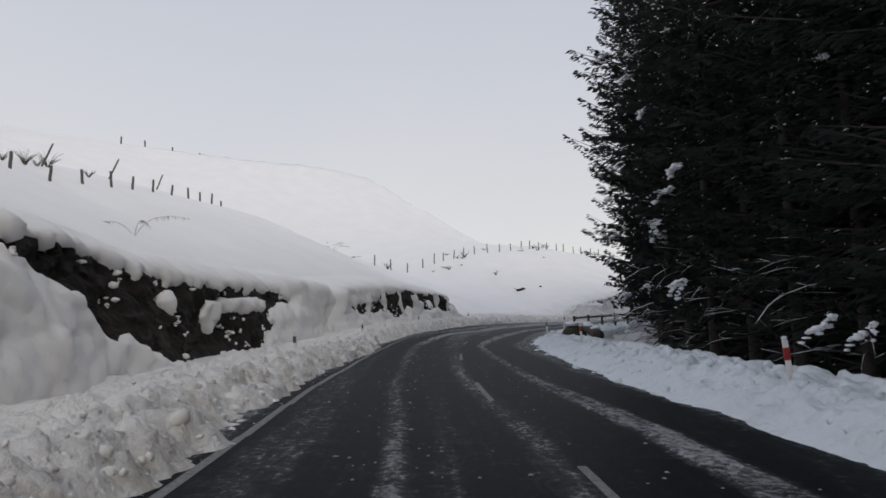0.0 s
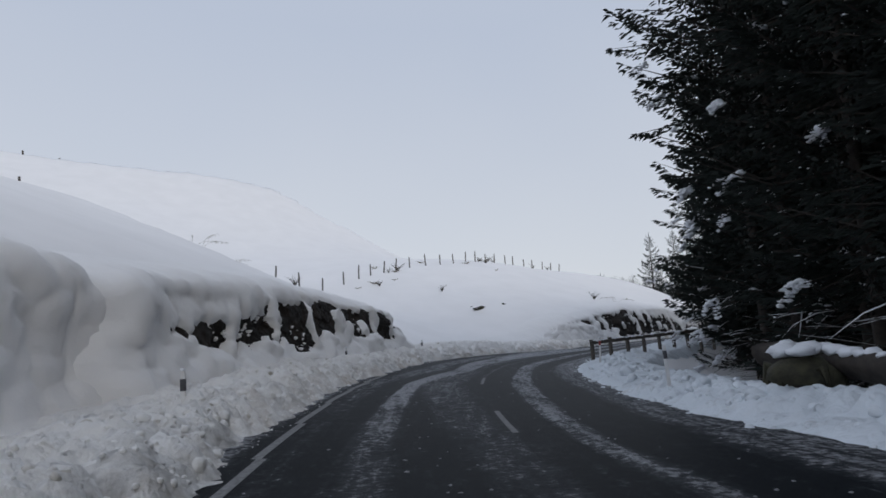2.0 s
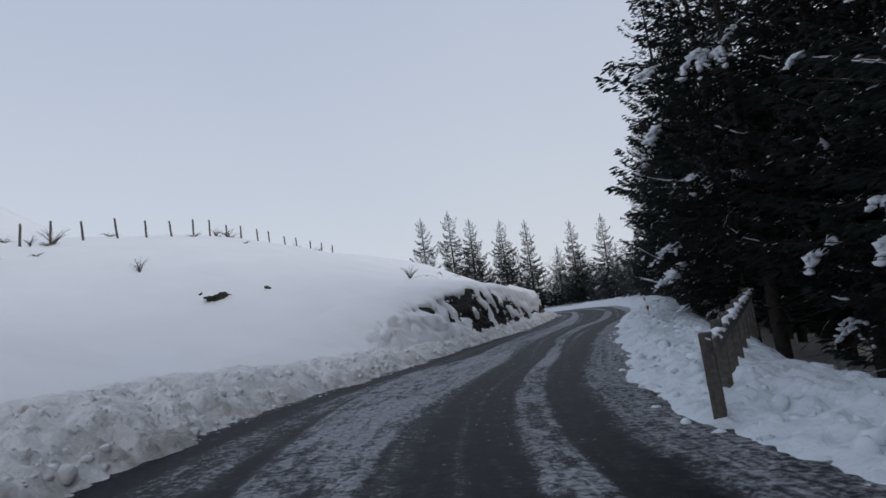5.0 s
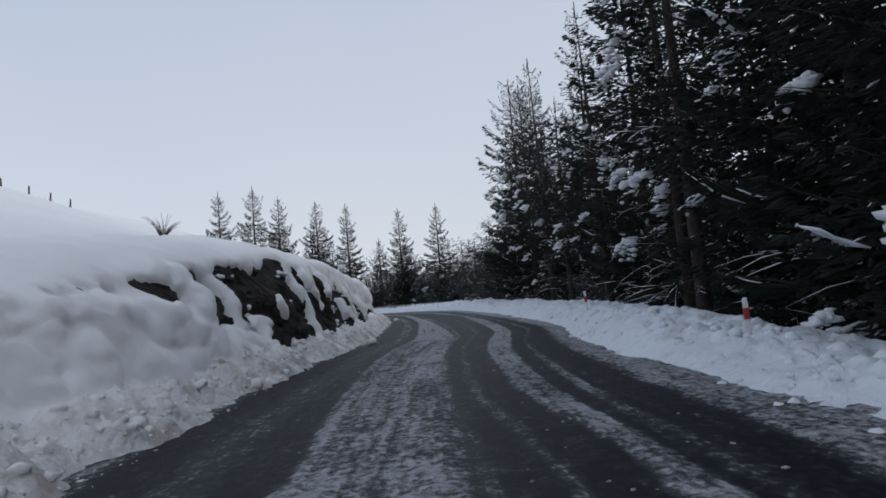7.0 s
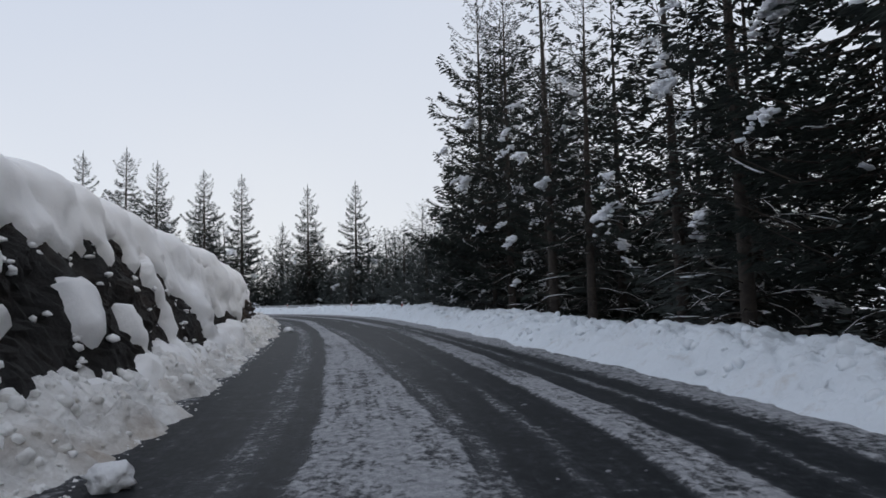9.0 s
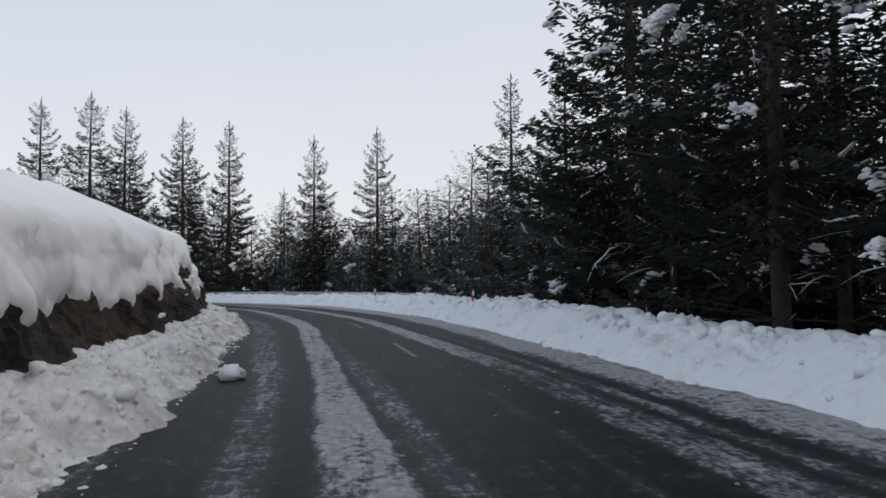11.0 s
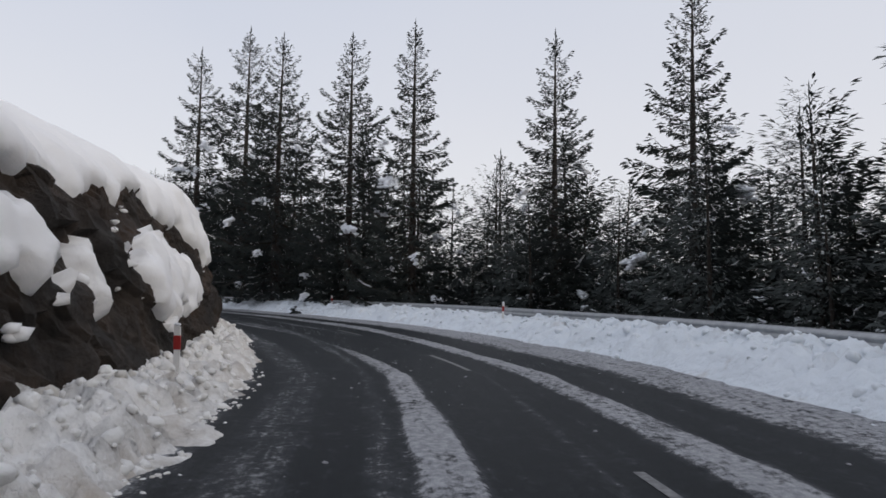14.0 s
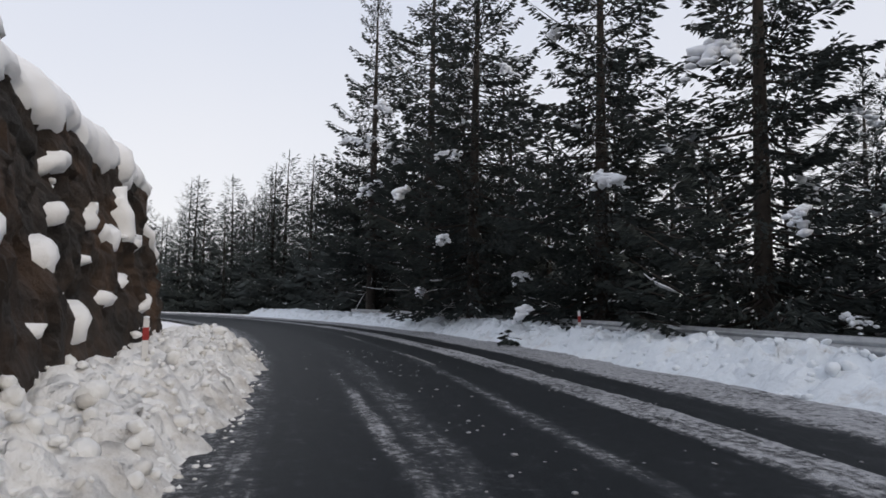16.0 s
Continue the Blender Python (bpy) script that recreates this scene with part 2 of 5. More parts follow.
def spline(points, step=0.5):
    pts = np.array(points, float)
    pts = np.vstack([2 * pts[0] - pts[1], pts, 2 * pts[-1] - pts[-2]])
    out = []
    for a, b, c, d in zip(pts, pts[1:], pts[2:], pts[3:]):
        for t in np.linspace(0, 1, 24, endpoint=False):
            out.append(0.5 * (2 * b + (c - a) * t + (2 * a - 5 * b + 4 * c - d) * t * t + (3 * b - a - 3 * c + d) * t**3))
    out = np.array(out)
    s = np.r_[0, np.cumsum(np.hypot(*np.diff(out, axis=0).T))]
    want = np.arange(0, s[-1], step)
    return want, np.stack([np.interp(want, s, out[:, 0]), np.interp(want, s, out[:, 1])], 1)


ROAD_S, ROAD_XY = spline(MIDDLE)
ROAD_T = np.gradient(ROAD_XY, axis=0)
ROAD_T /= np.hypot(ROAD_T[:, 0], ROAD_T[:, 1])[:, None]


def station(x, y):
    """Distance along the road of the place nearest to (x, y)."""
    return float(ROAD_S[np.argmin((ROAD_XY[:, 0] - x) ** 2 + (ROAD_XY[:, 1] - y) ** 2)])


def beside(s, d):
    """World x, y of a place s metres along the road and d metres to the right of its middle."""
    s, d = np.asarray(s, float), np.asarray(d, float)
    x, y = np.interp(s, ROAD_S, ROAD_XY[:, 0]), np.interp(s, ROAD_S, ROAD_XY[:, 1])
    tx, ty = np.interp(s, ROAD_S, ROAD_T[:, 0]), np.interp(s, ROAD_S, ROAD_T[:, 1])
    n = np.hypot(tx, ty)
    return x + d * ty / n, y - d * tx / n


def half_width(s):
    return np.interp(s, [0, 60, 85, 98, 112, 130, 150, 190, 215, 400], [3.2, 3.2, 3.2, 3.4, 3.5, 3.35, 3.25, 3.3, 3.7, 4.0])


def project(x, y):
    """Stations and offsets (right is positive) of many places."""
    s, d = np.zeros(len(x)), np.zeros(len(x))
    for i in range(0, len(x), 4000):
        dx, dy = x[i:i + 4000, None] - ROAD_XY[None, :, 0], y[i:i + 4000, None] - ROAD_XY[None, :, 1]
        k = np.argmin(dx * dx + dy * dy, 1)
        r = np.arange(len(k))
        s[i:i + 4000] = ROAD_S[k]
        side = np.sign(dx[r, k] * ROAD_T[k, 1] - dy[r, k] * ROAD_T[k, 0])
        d[i:i + 4000] = side * np.hypot(dx[r, k], dy[r, k])
    return s, d


def bank(s, d):
    """Height that the tilt of the road through the right-hand bend adds: the hill side is the higher one."""
    tilt = np.interp(s, [80, 90, 98, 108, 120, 127, 136], [0.0, 0.02, 0.065, 0.085, 0.085, 0.05, 0.0])
    d = np.asarray(d, float)
    return -tilt * np.clip(d, -5.0, 5.0) * (1 - smooth(9, 26, np.abs(d)))


# stretches of the cut on the hill side
A0, A1 = station(2.4, -8), station(3.4, 33)
B0, B1 = station(3.6, 34), station(9.5, 57)
D0, D1 = station(18, 68.5), station(46, 94.5)
E0, E1 = station(47, 95.5), station(73.2, 152)


def cut_height(s):
    """Height of the cut face along the hill side."""
    a = np.interp(s, [64, 72, 77], [3.1, 3.0, 2.6]) * smooth(A0 - 10, A0, s) * (1 - smooth(A1 - 1, A1 + 6, s))
    b = np.interp(s, [B0, 104, 112, B1], [2.3, 2.75, 2.5, 2.2]) * smooth(B0 - 7, B0 + 1, s) * (1 - smooth(B1 - 3.5, B1 + 1, s))
    e = np.interp(s, [D0, 140, 150, 160, 168, 174, 184, 192, 206, 216, 224, 232], [0.8, 2.0, 3.0, 2.8, 2.3, 2.0, 2.6, 2.75, 3.05, 3.4, 3.9, 4.1]) * smooth(D0 - 4, D0 + 6, s) * (1 - smooth(E1 - 4, E1 + 6, s))
    return np.maximum.reduce([a, b, e])


def cut_foot(s):
    """Distance of the face's foot behind the road's edge."""
    return np.interp(s, [A0, A1, B0, B1, D0, D0 + 12, D1, E0 + 6, 206, 213, 218, 225, E1], [3.3, 3.0, 2.4, 1.4, 1.6, 0.9, 0.8, 1.3, 1.15, 0.8, 1.0, 2.1, 2.6])


def cut_lean(s):
    """How far the face leans back for each metre of height."""
    return np.interp(s, [B1, D0, D1, E0, 196, 206, 214, 220, E1], [0.22, 0.40, 0.40, 0.42, 0.42, 0.38, 0.28, 0.18, 0.08])


def hill(s, q):
    """Height of the snow on the hill side, q metres behind the road's edge."""
    h, f = cut_height(s), cut_foot(s) + cut_lean(s) * cut_height(s)
    away = smooth(30, 75, q)
    steep = np.interp(s, [0, 100, 118, 131, 145, 170, 190, 230, 300], [0.47, 0.48, 0.50, 0.33, 0.36, 0.42, 0.50, 0.50, 0.3])
    top = np.interp(s, [0, 90, 118, 133, 150, 170, 195, 240, 300], [14.0, 14.5, 14.5, 10.5, 11.5, 13.5, 9.0, 8.0, 5.0])
    steep, top = steep * (1 - away) + 0.42 * away, top * (1 - away) + 12.0 * away
    back = np.clip(q - f - 0.5, 0, None)
    rise = steep * back
    face = h * smooth(f - 0.1, f + 2.0, q)
    room = np.clip(top - h * 0.5, 2, None)
    z = np.where(rise > 0.55 * room, face + room * (1 - 0.45 * np.exp(-(rise - 0.55 * room) / (0.45 * room))), face + rise)
    return z


def ground_height(x, y):
    s, d = project(x, y)
    w = half_width(s)
    q = -d - w
    left = hill(s, q) * smooth(0.3, 2.0, q) - 0.12
    r = d - w
    right = 0.2 * smooth(0.3, 1.5, r) * (1 - smooth(2.5, 6, r)) - 1.6 * smooth(2.4, 6.5, r) - 8.0 * smooth(4.0, 34, r) - 0.12
    z = np.where(q > 0, left, np.where(r > 0, right, -0.12)) + bank(s, d)
    z = z + 0.25 * fbm(x / 9, y / 9, 3, 5) * smooth(3, 12, np.maximum(q, r)) + 1.2 * fbm(x / 40, y / 40, 2, 9) * smooth(25, 60, np.maximum(q, r))
    # the far snow-covered hill behind the fence line
    far = 36 * np.exp(-(((x + 95) / 95) ** 2 + ((y - 235) / 120) ** 2)) + 20 * np.exp(-(((x - 10) / 90) ** 2 + ((y - 300) / 90) ** 2))
    far = far + 11 * np.exp(-(((x + 8) / 30) ** 2 + ((y - 156) / 28) ** 2))
    far2 = 25 * np.exp(-(((x + 260) / 200) ** 2 + ((y - 120) / 260) ** 2))
    z = z + np.where(d < 0, (far + far2) * smooth(30, 110, q), 0)
    z = z + 60 * smooth(500, 1500, np.hypot(x - 40, y - 80)) * (0.6 + 0.4 * fbm(x / 400, y / 400, 2, 3)) * np.where(d < 0, 1, 0.4)
    return z


# ---- mesh helpers ----
def mesh_from(name, verts, faces, material, smooth_shade=True):
    me = bpy.data.meshes.new(name)
    me.from_pydata([tuple(v) for v in np.asarray(verts, float).tolist()], [], [tuple(f) for f in faces])
    me.materials.append(material)
    if smooth_shade:
        me.polygons.foreach_set("use_smooth", [True] * len(me.polygons))
    me.update()
    return me


def thing(name, me, label, category, kind="", group=""):
    return tagged(new(name, me), label, category, group, kind)


def part_of(name, me, parent, label=""):
    ob = new(name, me)
    ob.parent = parent
    if label:
        ob["label"] = label
    return ob


def part(name, bm, material, parent, label="", smooth_shade=False):
    me = bpy.data.meshes.new(name)
    bm.to_mesh(me)
    bm.free()
    me.materials.append(material)
    if smooth_shade:
        me.polygons.foreach_set("use_smooth", [True] * len(me.polygons))
    return part_of(name, me, parent, label)


def grid_faces(n, m):
    """Faces of a grid of n rows and m columns of vertices."""
    i, j = np.meshgrid(np.arange(n - 1), np.arange(m - 1), indexing="ij")
    a = (i * m + j).ravel()
    return np.stack([a, a + 1, a + m + 1, a + m], 1).tolist()


# ---- ground, road ----
def stretched(lo, hi, step, far, grow=1.22):
    mid = np.arange(lo, hi, step).tolist()
    a, g = [lo], step
    while a[-1] > -far:
        g *= grow
        a.append(a[-1] - g)
    b, g = [mid[-1]], step
    while b[-1] < far:
        g *= grow
        b.append(b[-1] + g)
    return np.array(a[:0:-1] + mid + b[1:])


def build_ground():
    gx, gy = stretched(-60, 130, 1.1, 2600), stretched(-40, 250, 1.1, 2600)
    xx, yy = np.meshgrid(gx, gy, indexing="ij")
    z = ground_height(xx.ravel(), yy.ravel())
    v = np.stack([xx.ravel(), yy.ravel(), z], 1)
    f = [(a, d, c, b) for a, b, c, d in grid_faces(len(gx), len(gy))]
    thing("ground", mesh_from("ground", v, f, SNOW), "smooth deep snow over rolling open hillside", "ground", "structure")


def strip(s_values, d_values, height, name, material, uv=False):
    """A sheet along the road: height(s, d) over stations and offsets."""
    ss, dd = np.meshgrid(s_values, d_values, indexing="ij")
    x, y = beside(ss.ravel(), dd.ravel())
    z = height(ss.ravel(), dd.ravel()) + bank(ss.ravel(), dd.ravel())
    n, m = len(s_values), len(d_values)
    f = [(a, d, c, b) for a, b, c, d in grid_faces(n, m)]
    me = mesh_from(name, np.stack([x, y, z], 1), f, material)
    if uv:
        layer = me.uv_layers.new(name="plan")
        idx = np.zeros(len(me.loops), dtype=np.int32)
        me.loops.foreach_get("vertex_index", idx)
        u = np.abs(dd.ravel()) - half_width(ss.ravel()) if uv == "berm" else dd.ravel()
        layer.data.foreach_set("uv", np.stack([u[idx], ss.ravel()[idx]], 1).ravel())
    return me


# slush left between the wheel tracks: distance along, middle, half width and depth of each band
SLUSH_BANDS = {
    "verge": [(60, -2.2, 0.4, 0.36), (69, -2.2, 0.4, 0.36), (80, -2.4, 0.3, 0.25), (91, -2.6, 0.2, 0.10), (102, -2.9, 0.35, 0.40), (110, -2.2, 0.52, 0.52), (122, -2.3, 0.4, 0.5), (131, -2.2, 0.3, 0.5),
              (140, -2.2, 0.3, 0.34), (150, -2.2, 0.3, 0.26), (154, -1.97, 0.22, 0.45), (177, -2.12, 0.22, 0.55), (186, -2.6, 0.4, 0.44), (196, -2.8, 0.35, 0.42), (207, -2.75, 0.3, 0.3), (223, -3.6, 0.3, 0.45), (240, -3.7, 0.3, 0.4)],
    "own_lane": [(60, -0.9, 0.14, 0.5), (69, -0.9, 0.14, 0.52), (80, -1.2, 0.13, 0.38), (91, -1.6, 0.29, 0.45), (102, -1.72, 0.23, 0.85), (110, -0.85, 0.4, 0.7), (120, -0.9, 0.7, 0.74), (131, -0.95, 1.4, 0.82),
                 (136, -0.55, 0.72, 0.72), (140, -0.6, 0.83, 0.62), (150, -0.72, 0.88, 0.76), (154, -0.75, 0.7, 0.8), (165, -1.0, 0.5, 0.8), (177, -1.22, 0.26, 0.82), (186, -1.36, 0.3, 0.85), (196, -1.23, 0.31, 0.85), (207, -1.19, 0.21, 0.88),
                 (211, -1.3, 0.12, 0.75), (216, -1.6, 0.03, 0.3), (223, -2.13, 0.12, 0.65), (228, -2.2, 0.1, 0.5), (232, -2.2, 0.05, 0.0), (245, -2.2, 0.1, 0.0)],
    "crumbs": [(60, -0.35, 0.15, 0.25), (69, -0.35, 0.15, 0.26), (80, 0.0, 0.1, 0.05), (91, 0.0, 0.4, 0.34), (102, -0.9, 0.62, 0.50), (112, -0.3, 0.3, 0.3), (131, 0.3, 0.2, 0.5), (150, 0.08, 0.13, 0.5), (154, 0.1, 0.14, 0.55), (165, -0.3, 0.2, 0.4),
               (177, -0.65, 0.2, 0.5), (186, -0.9, 0.1, 0.1), (196, -1.68, 0.16, 0.36), (207, -1.7, 0.1, 0.25), (223, -1.72, 0.25, 0.42), (240, -1.6, 0.2, 0.1)],
    "middle": [(60, 0.73, 0.16, 0.5), (69, 0.73, 0.16, 0.52), (80, 0.31, 0.2, 0.46), (91, 0.2, 0.2, 0.2), (102, 0.1, 0.1, 0.1), (110, 0.32, 0.07, 0.55), (122, 0.8, 0.05, 0.4), (131, 1.22, 0.06, 0.4), (140, 0.65, 0.09, 0.52), (150, 0.58, 0.05, 0.55),
               (154, 0.78, 0.08, 0.5), (177, 0.75, 0.06, 0.3), (186, 0.2, 0.05, 0.0), (196, -0.2, 0.035, 0.48), (207, 0.3, 0.035, 0.3), (215, 0.0, 0.05, 0.2), (223, -0.35, 0.12, 0.48), (232, -0.1, 0.1, 0.4), (245, 0, 0.1, 0.3)],
    "far_lane": [(60, 2.23, 0.25, 0.6), (69, 2.23, 0.25, 0.64), (80, 1.78, 0.15, 0.46), (91, 1.2, 0.2, 0.56), (102, 1.45, 0.33, 0.66), (110, 1.55, 0.33, 0.64), (122, 1.75, 0.3, 0.66), (131, 1.75, 0.25, 0.74), (136, 1.7, 0.18, 0.7),
                 (140, 1.46, 0.26, 0.64), (150, 1.55, 0.34, 0.8), (154, 1.7, 0.29, 0.8), (165, 1.7, 0.32, 0.7), (177, 1.75, 0.3, 0.5), (186, 1.21, 0.31, 0.82), (196, 1.15, 0.29, 0.8), (207, 1.17, 0.27, 0.8), (211, 1.1, 0.23, 0.78), (223, 1.29, 0.36, 0.7), (245, 1.3, 0.35, 0.7)],
    "rut": [(60, 2.9, 0.1, 0.0), (128, 2.2, 0.1, 0.0), (140, 2.1, 0.12, 0.62), (150, 2.3, 0.06, 0.35), (154, 2.58, 0.08, 0.56), (165, 2.4, 0.1, 0.5), (177, 2.25, 0.14, 0.5), (186, 2.0, 0.05, 0.2), (245, 2, 0.1, 0.1)],
}
RIM = [(60, 3.3), (69, 3.3), (80, 2.9), (91, 2.5), (102, 2.8), (110, 2.6), (131, 2.67), (140, 2.82), (150, 2.91), (154, 3.0), (177, 2.53), (186, 2.44), (196, 2.48), (207, 2.5), (211, 2.35), (223, 2.45), (400, 2.5)]


def slush_depth(s, d):
    """How deep the slush lies, 0 to 1, over stations and offsets."""
    sway = 0.05 * fbm(s * 0.35, s * 0 + 2, 3, 301) + 0.035 * fbm(s * 1.7, d * 1.5, 2, 302)
    out = 0.01 + 0.10 * smooth(96, 125, s) * (1 - smooth(160, 185, s)) + 0.05 * fbm(s * 0.12, d * 5.0, 3, 303)
    for k, keys in enumerate(SLUSH_BANDS.values()):
        at = np.array(keys)
        mid, half, deep = (np.interp(s, at[:, 0], at[:, c]) for c in (1, 2, 3))
        edge = 0.07 + 0.35 * half * (deep < 0.55)
        shape = 1 - smooth(-edge, edge, np.abs(d + sway - mid) - half)
        broken = 1 + 0.28 * fbm(s * 0.5 + 9 * k, d * 1.2, 3, 310 + k) + 0.30 * fbm(s * 2.2, d * 4.0, 3, 320 + k) + 0.14 * fbm(s * 0.25, d * 11.0, 2, 325 + k)
        out = np.maximum(out, deep * shape * broken)
    at = np.array(RIM)
    rim = np.interp(s, at[:, 0], at[:, 1])
    out = np.maximum(out, np.interp(s, [60, 95, 125, 180], [0.42, 0.5, 0.66, 0.82]) * smooth(-0.12, 0.35, d + 2 * sway - rim) * (1 + 0.15 * fbm(s * 0.6, d * 2, 3, 330)))
    near = half_width(s) + d
    return np.clip(np.maximum(out, 0.55 * (1 - smooth(-0.1, 0.28, near + 2 * sway))), 0, 1)


def slush_relief(s, d):
    """Height of the trodden slush over the asphalt."""
    w = slush_depth(s, d)
    lump = 0.5 * lumps(s * 3.1, d * 3.6, 340) + 0.5 * lumps(s * 7.0, d * 7.5, 341)
    return 0.030 * smooth(0.35, 0.9, w) * (0.35 + 0.9 * lump)


def road_material():
    """Wet asphalt under slush; the mesh carries how deep the slush lies."""
    m, nt, p = nodes_of("wet_asphalt", 0.45)

    def math_node(op, a, b=None, c=None):
        n = nt.nodes.new("ShaderNodeMath")
        n.operation = op
        for k, v in enumerate((a, b, c)):
            if v is None:
                continue
            if isinstance(v, (int, float)):
                n.inputs[k].default_value = v
            else:
                nt.links.new(v, n.inputs[k])
        return n.outputs[0]

    def along_road(across, down, scale, detail, rough):
        uvn = nt.nodes.new("ShaderNodeUVMap")
        uvn.uv_map = "plan"
        mp = nt.nodes.new("ShaderNodeMapping")
        mp.inputs["Scale"].default_value = (across, down, 1)
        nt.links.new(uvn.outputs[0], mp.inputs["Vector"])
        n = nt.nodes.new("ShaderNodeTexNoise")
        n.inputs["Scale"].default_value = scale
        n.inputs["Detail"].default_value = detail
        n.inputs["Roughness"].default_value = rough
        nt.links.new(mp.outputs[0], n.inputs["Vector"])
        return n.outputs[0]

    def ranged(value, a, b, lo=0.0, hi=1.0, soft=True):
        n = nt.nodes.new("ShaderNodeMapRange")
        n.interpolation_type = "SMOOTHSTEP" if soft else "LINEAR"
        for key, v in zip(("From Min", "From Max", "To Min", "To Max"), (a, b, lo, hi)):
            n.inputs[key].default_value = v
        nt.links.new(value, n.inputs["Value"])
        return n.outputs[0]

    def blend(fac, a, b):
        n = nt.nodes.new("ShaderNodeMix")
        n.data_type = "RGBA"
        for k, v in ((0, fac), (6, a), (7, b)):
            if isinstance(v, tuple):
                n.inputs[k].default_value = (*v, 1)
            else:
                nt.links.new(v, n.inputs[k])
        return n.outputs[2]

    at = nt.nodes.new("ShaderNodeAttribute")
    at.attribute_name = "slush"
    deep = at.outputs["Fac"]
    grain = along_road(1.0, 0.8, 11.0, 8, 0.72)
    clod = along_road(1.0, 0.75, 3.6, 7, 0.68)
    streak = along_road(6.0, 0.35, 1.3, 6, 0.6)
    rag = math_node("ADD", math_node("MULTIPLY_ADD", grain, 1.5, -0.75), math_node("ADD", math_node("MULTIPLY_ADD", clod, 0.95, -0.475), math_node("MULTIPLY_ADD", streak, 0.7, -0.35)))
    film = ranged(math_node("ADD", deep, math_node("MULTIPLY", rag, 0.9)), 0.0, 0.62)
    cover = ranged(math_node("ADD", deep, math_node("MULTIPLY", rag, 1.25)), 0.36, 0.80)
    grit = noise_node(nt, 60, 3, 0.7)
    asphalt = ramp_node(nt, grit.outputs[0], [(0.3, (0.0052, 0.0068, 0.0085)), (0.7, (0.0125, 0.0152, 0.018))]).outputs[0]
    thin = ramp_node(nt, clod, [(0.3, (0.045, 0.049, 0.055)), (0.7, (0.11, 0.115, 0.125))]).outputs[0]
    thick = ramp_node(nt, grain, [(0.25, (0.16, 0.165, 0.18)), (0.5, (0.31, 0.315, 0.33)), (0.72, (0.50, 0.505, 0.52))]).outputs[0]
    nt.links.new(blend(cover, blend(math_node("MULTIPLY", film, 0.7), asphalt, thin), thick), p.inputs["Base Color"])
    nt.links.new(math_node("MULTIPLY_ADD", cover, 0.18, 0.55), p.inputs["Roughness"])
    uvn = nt.nodes.new("ShaderNodeUVMap")
    uvn.uv_map = "plan"
    sep = nt.nodes.new("ShaderNodeSeparateXYZ")
    nt.links.new(uvn.outputs[0], sep.inputs[0])
    nt.links.new(ranged(sep.outputs["Y"], 90, 175, 0.02, 0.10, False), p.inputs["Specular IOR Level"])
    h = math_node("ADD", math_node("MULTIPLY", cover, math_node("ADD", clod, grain)), math_node("MULTIPLY", grit.outputs[0], 0.12))
    bump_node(nt, p, h, 0.8, 0.03)
    return m


def build_road():
    asphalt = road_material()
    d = np.linspace(-4.6, 4.9, 160)
    s = np.r_[np.arange(0, 58, 1.0), np.arange(58, 236, 0.2), np.arange(236, ROAD_S[-1] - 1, 1.0)]
    me = strip(s, d, slush_relief, "road", asphalt, True)
    ss, dd = np.meshgrid(s, d, indexing="ij")
    me.attributes.new("slush", "FLOAT", "POINT").data.foreach_set("value", slush_depth(ss.ravel(), dd.ravel()).astype(np.float32))
    road = thing("road", me, "two-lane wet asphalt road streaked with grey slush", "road", "structure")
    # centre dashes and the left edge line
    def line(s0, s1, d0, width, name):
        a = np.arange(s0, s1 + 0.01, 0.5)
        ob = part_of(name, strip(a, np.array([d0 - width / 2, d0 + width / 2]), lambda p, q: np.full(len(p), 0.005), name, PAINT), road)
        return ob
    for s_far in (67.6, 75.5, 85.2, 95.2, 105.5, 183.0, 191.6, 200.8, 210.6, 220.4, 233.5, 243):
        d0 = float(np.interp(s_far, [67, 75, 85, 95, 105, 183, 192, 210, 233], [0.95, 0.64, 0.49, 0.34, 0.24, 0.5, 0.38, 0.22, -0.03]))
        line(s_far - 3, s_far, d0, 0.095, "lane_dash")
    for k in range(40, 106, 3):
        line(k, k + 3, float(np.interp(k + 1.5, [60, 70, 80, 90, 97, 106], [-2.93, -2.93, -2.8, -2.92, -3.1, -3.25])), 0.13, "edge_line")


def billows(s, d, seed):
    """Piled clods at three sizes, each with creases between them, 0 to 1."""
    w = 0.35 * fbm(s * 0.9, d * 0.9, 2, seed)
    w2 = 0.35 * fbm(s * 0.9 + 40, d * 0.9, 2, seed + 1)
    a, c = s + w, d + w2
    big = lumps(a * 1.25, c * 1.4, seed + 2)
    mid = lumps(a * 2.6 + 0.5, c * 2.9, seed + 3)
    small = lumps(a * 5.2, c * 5.4, seed + 4)
    return 0.38 * big + 0.34 * mid + 0.28 * small


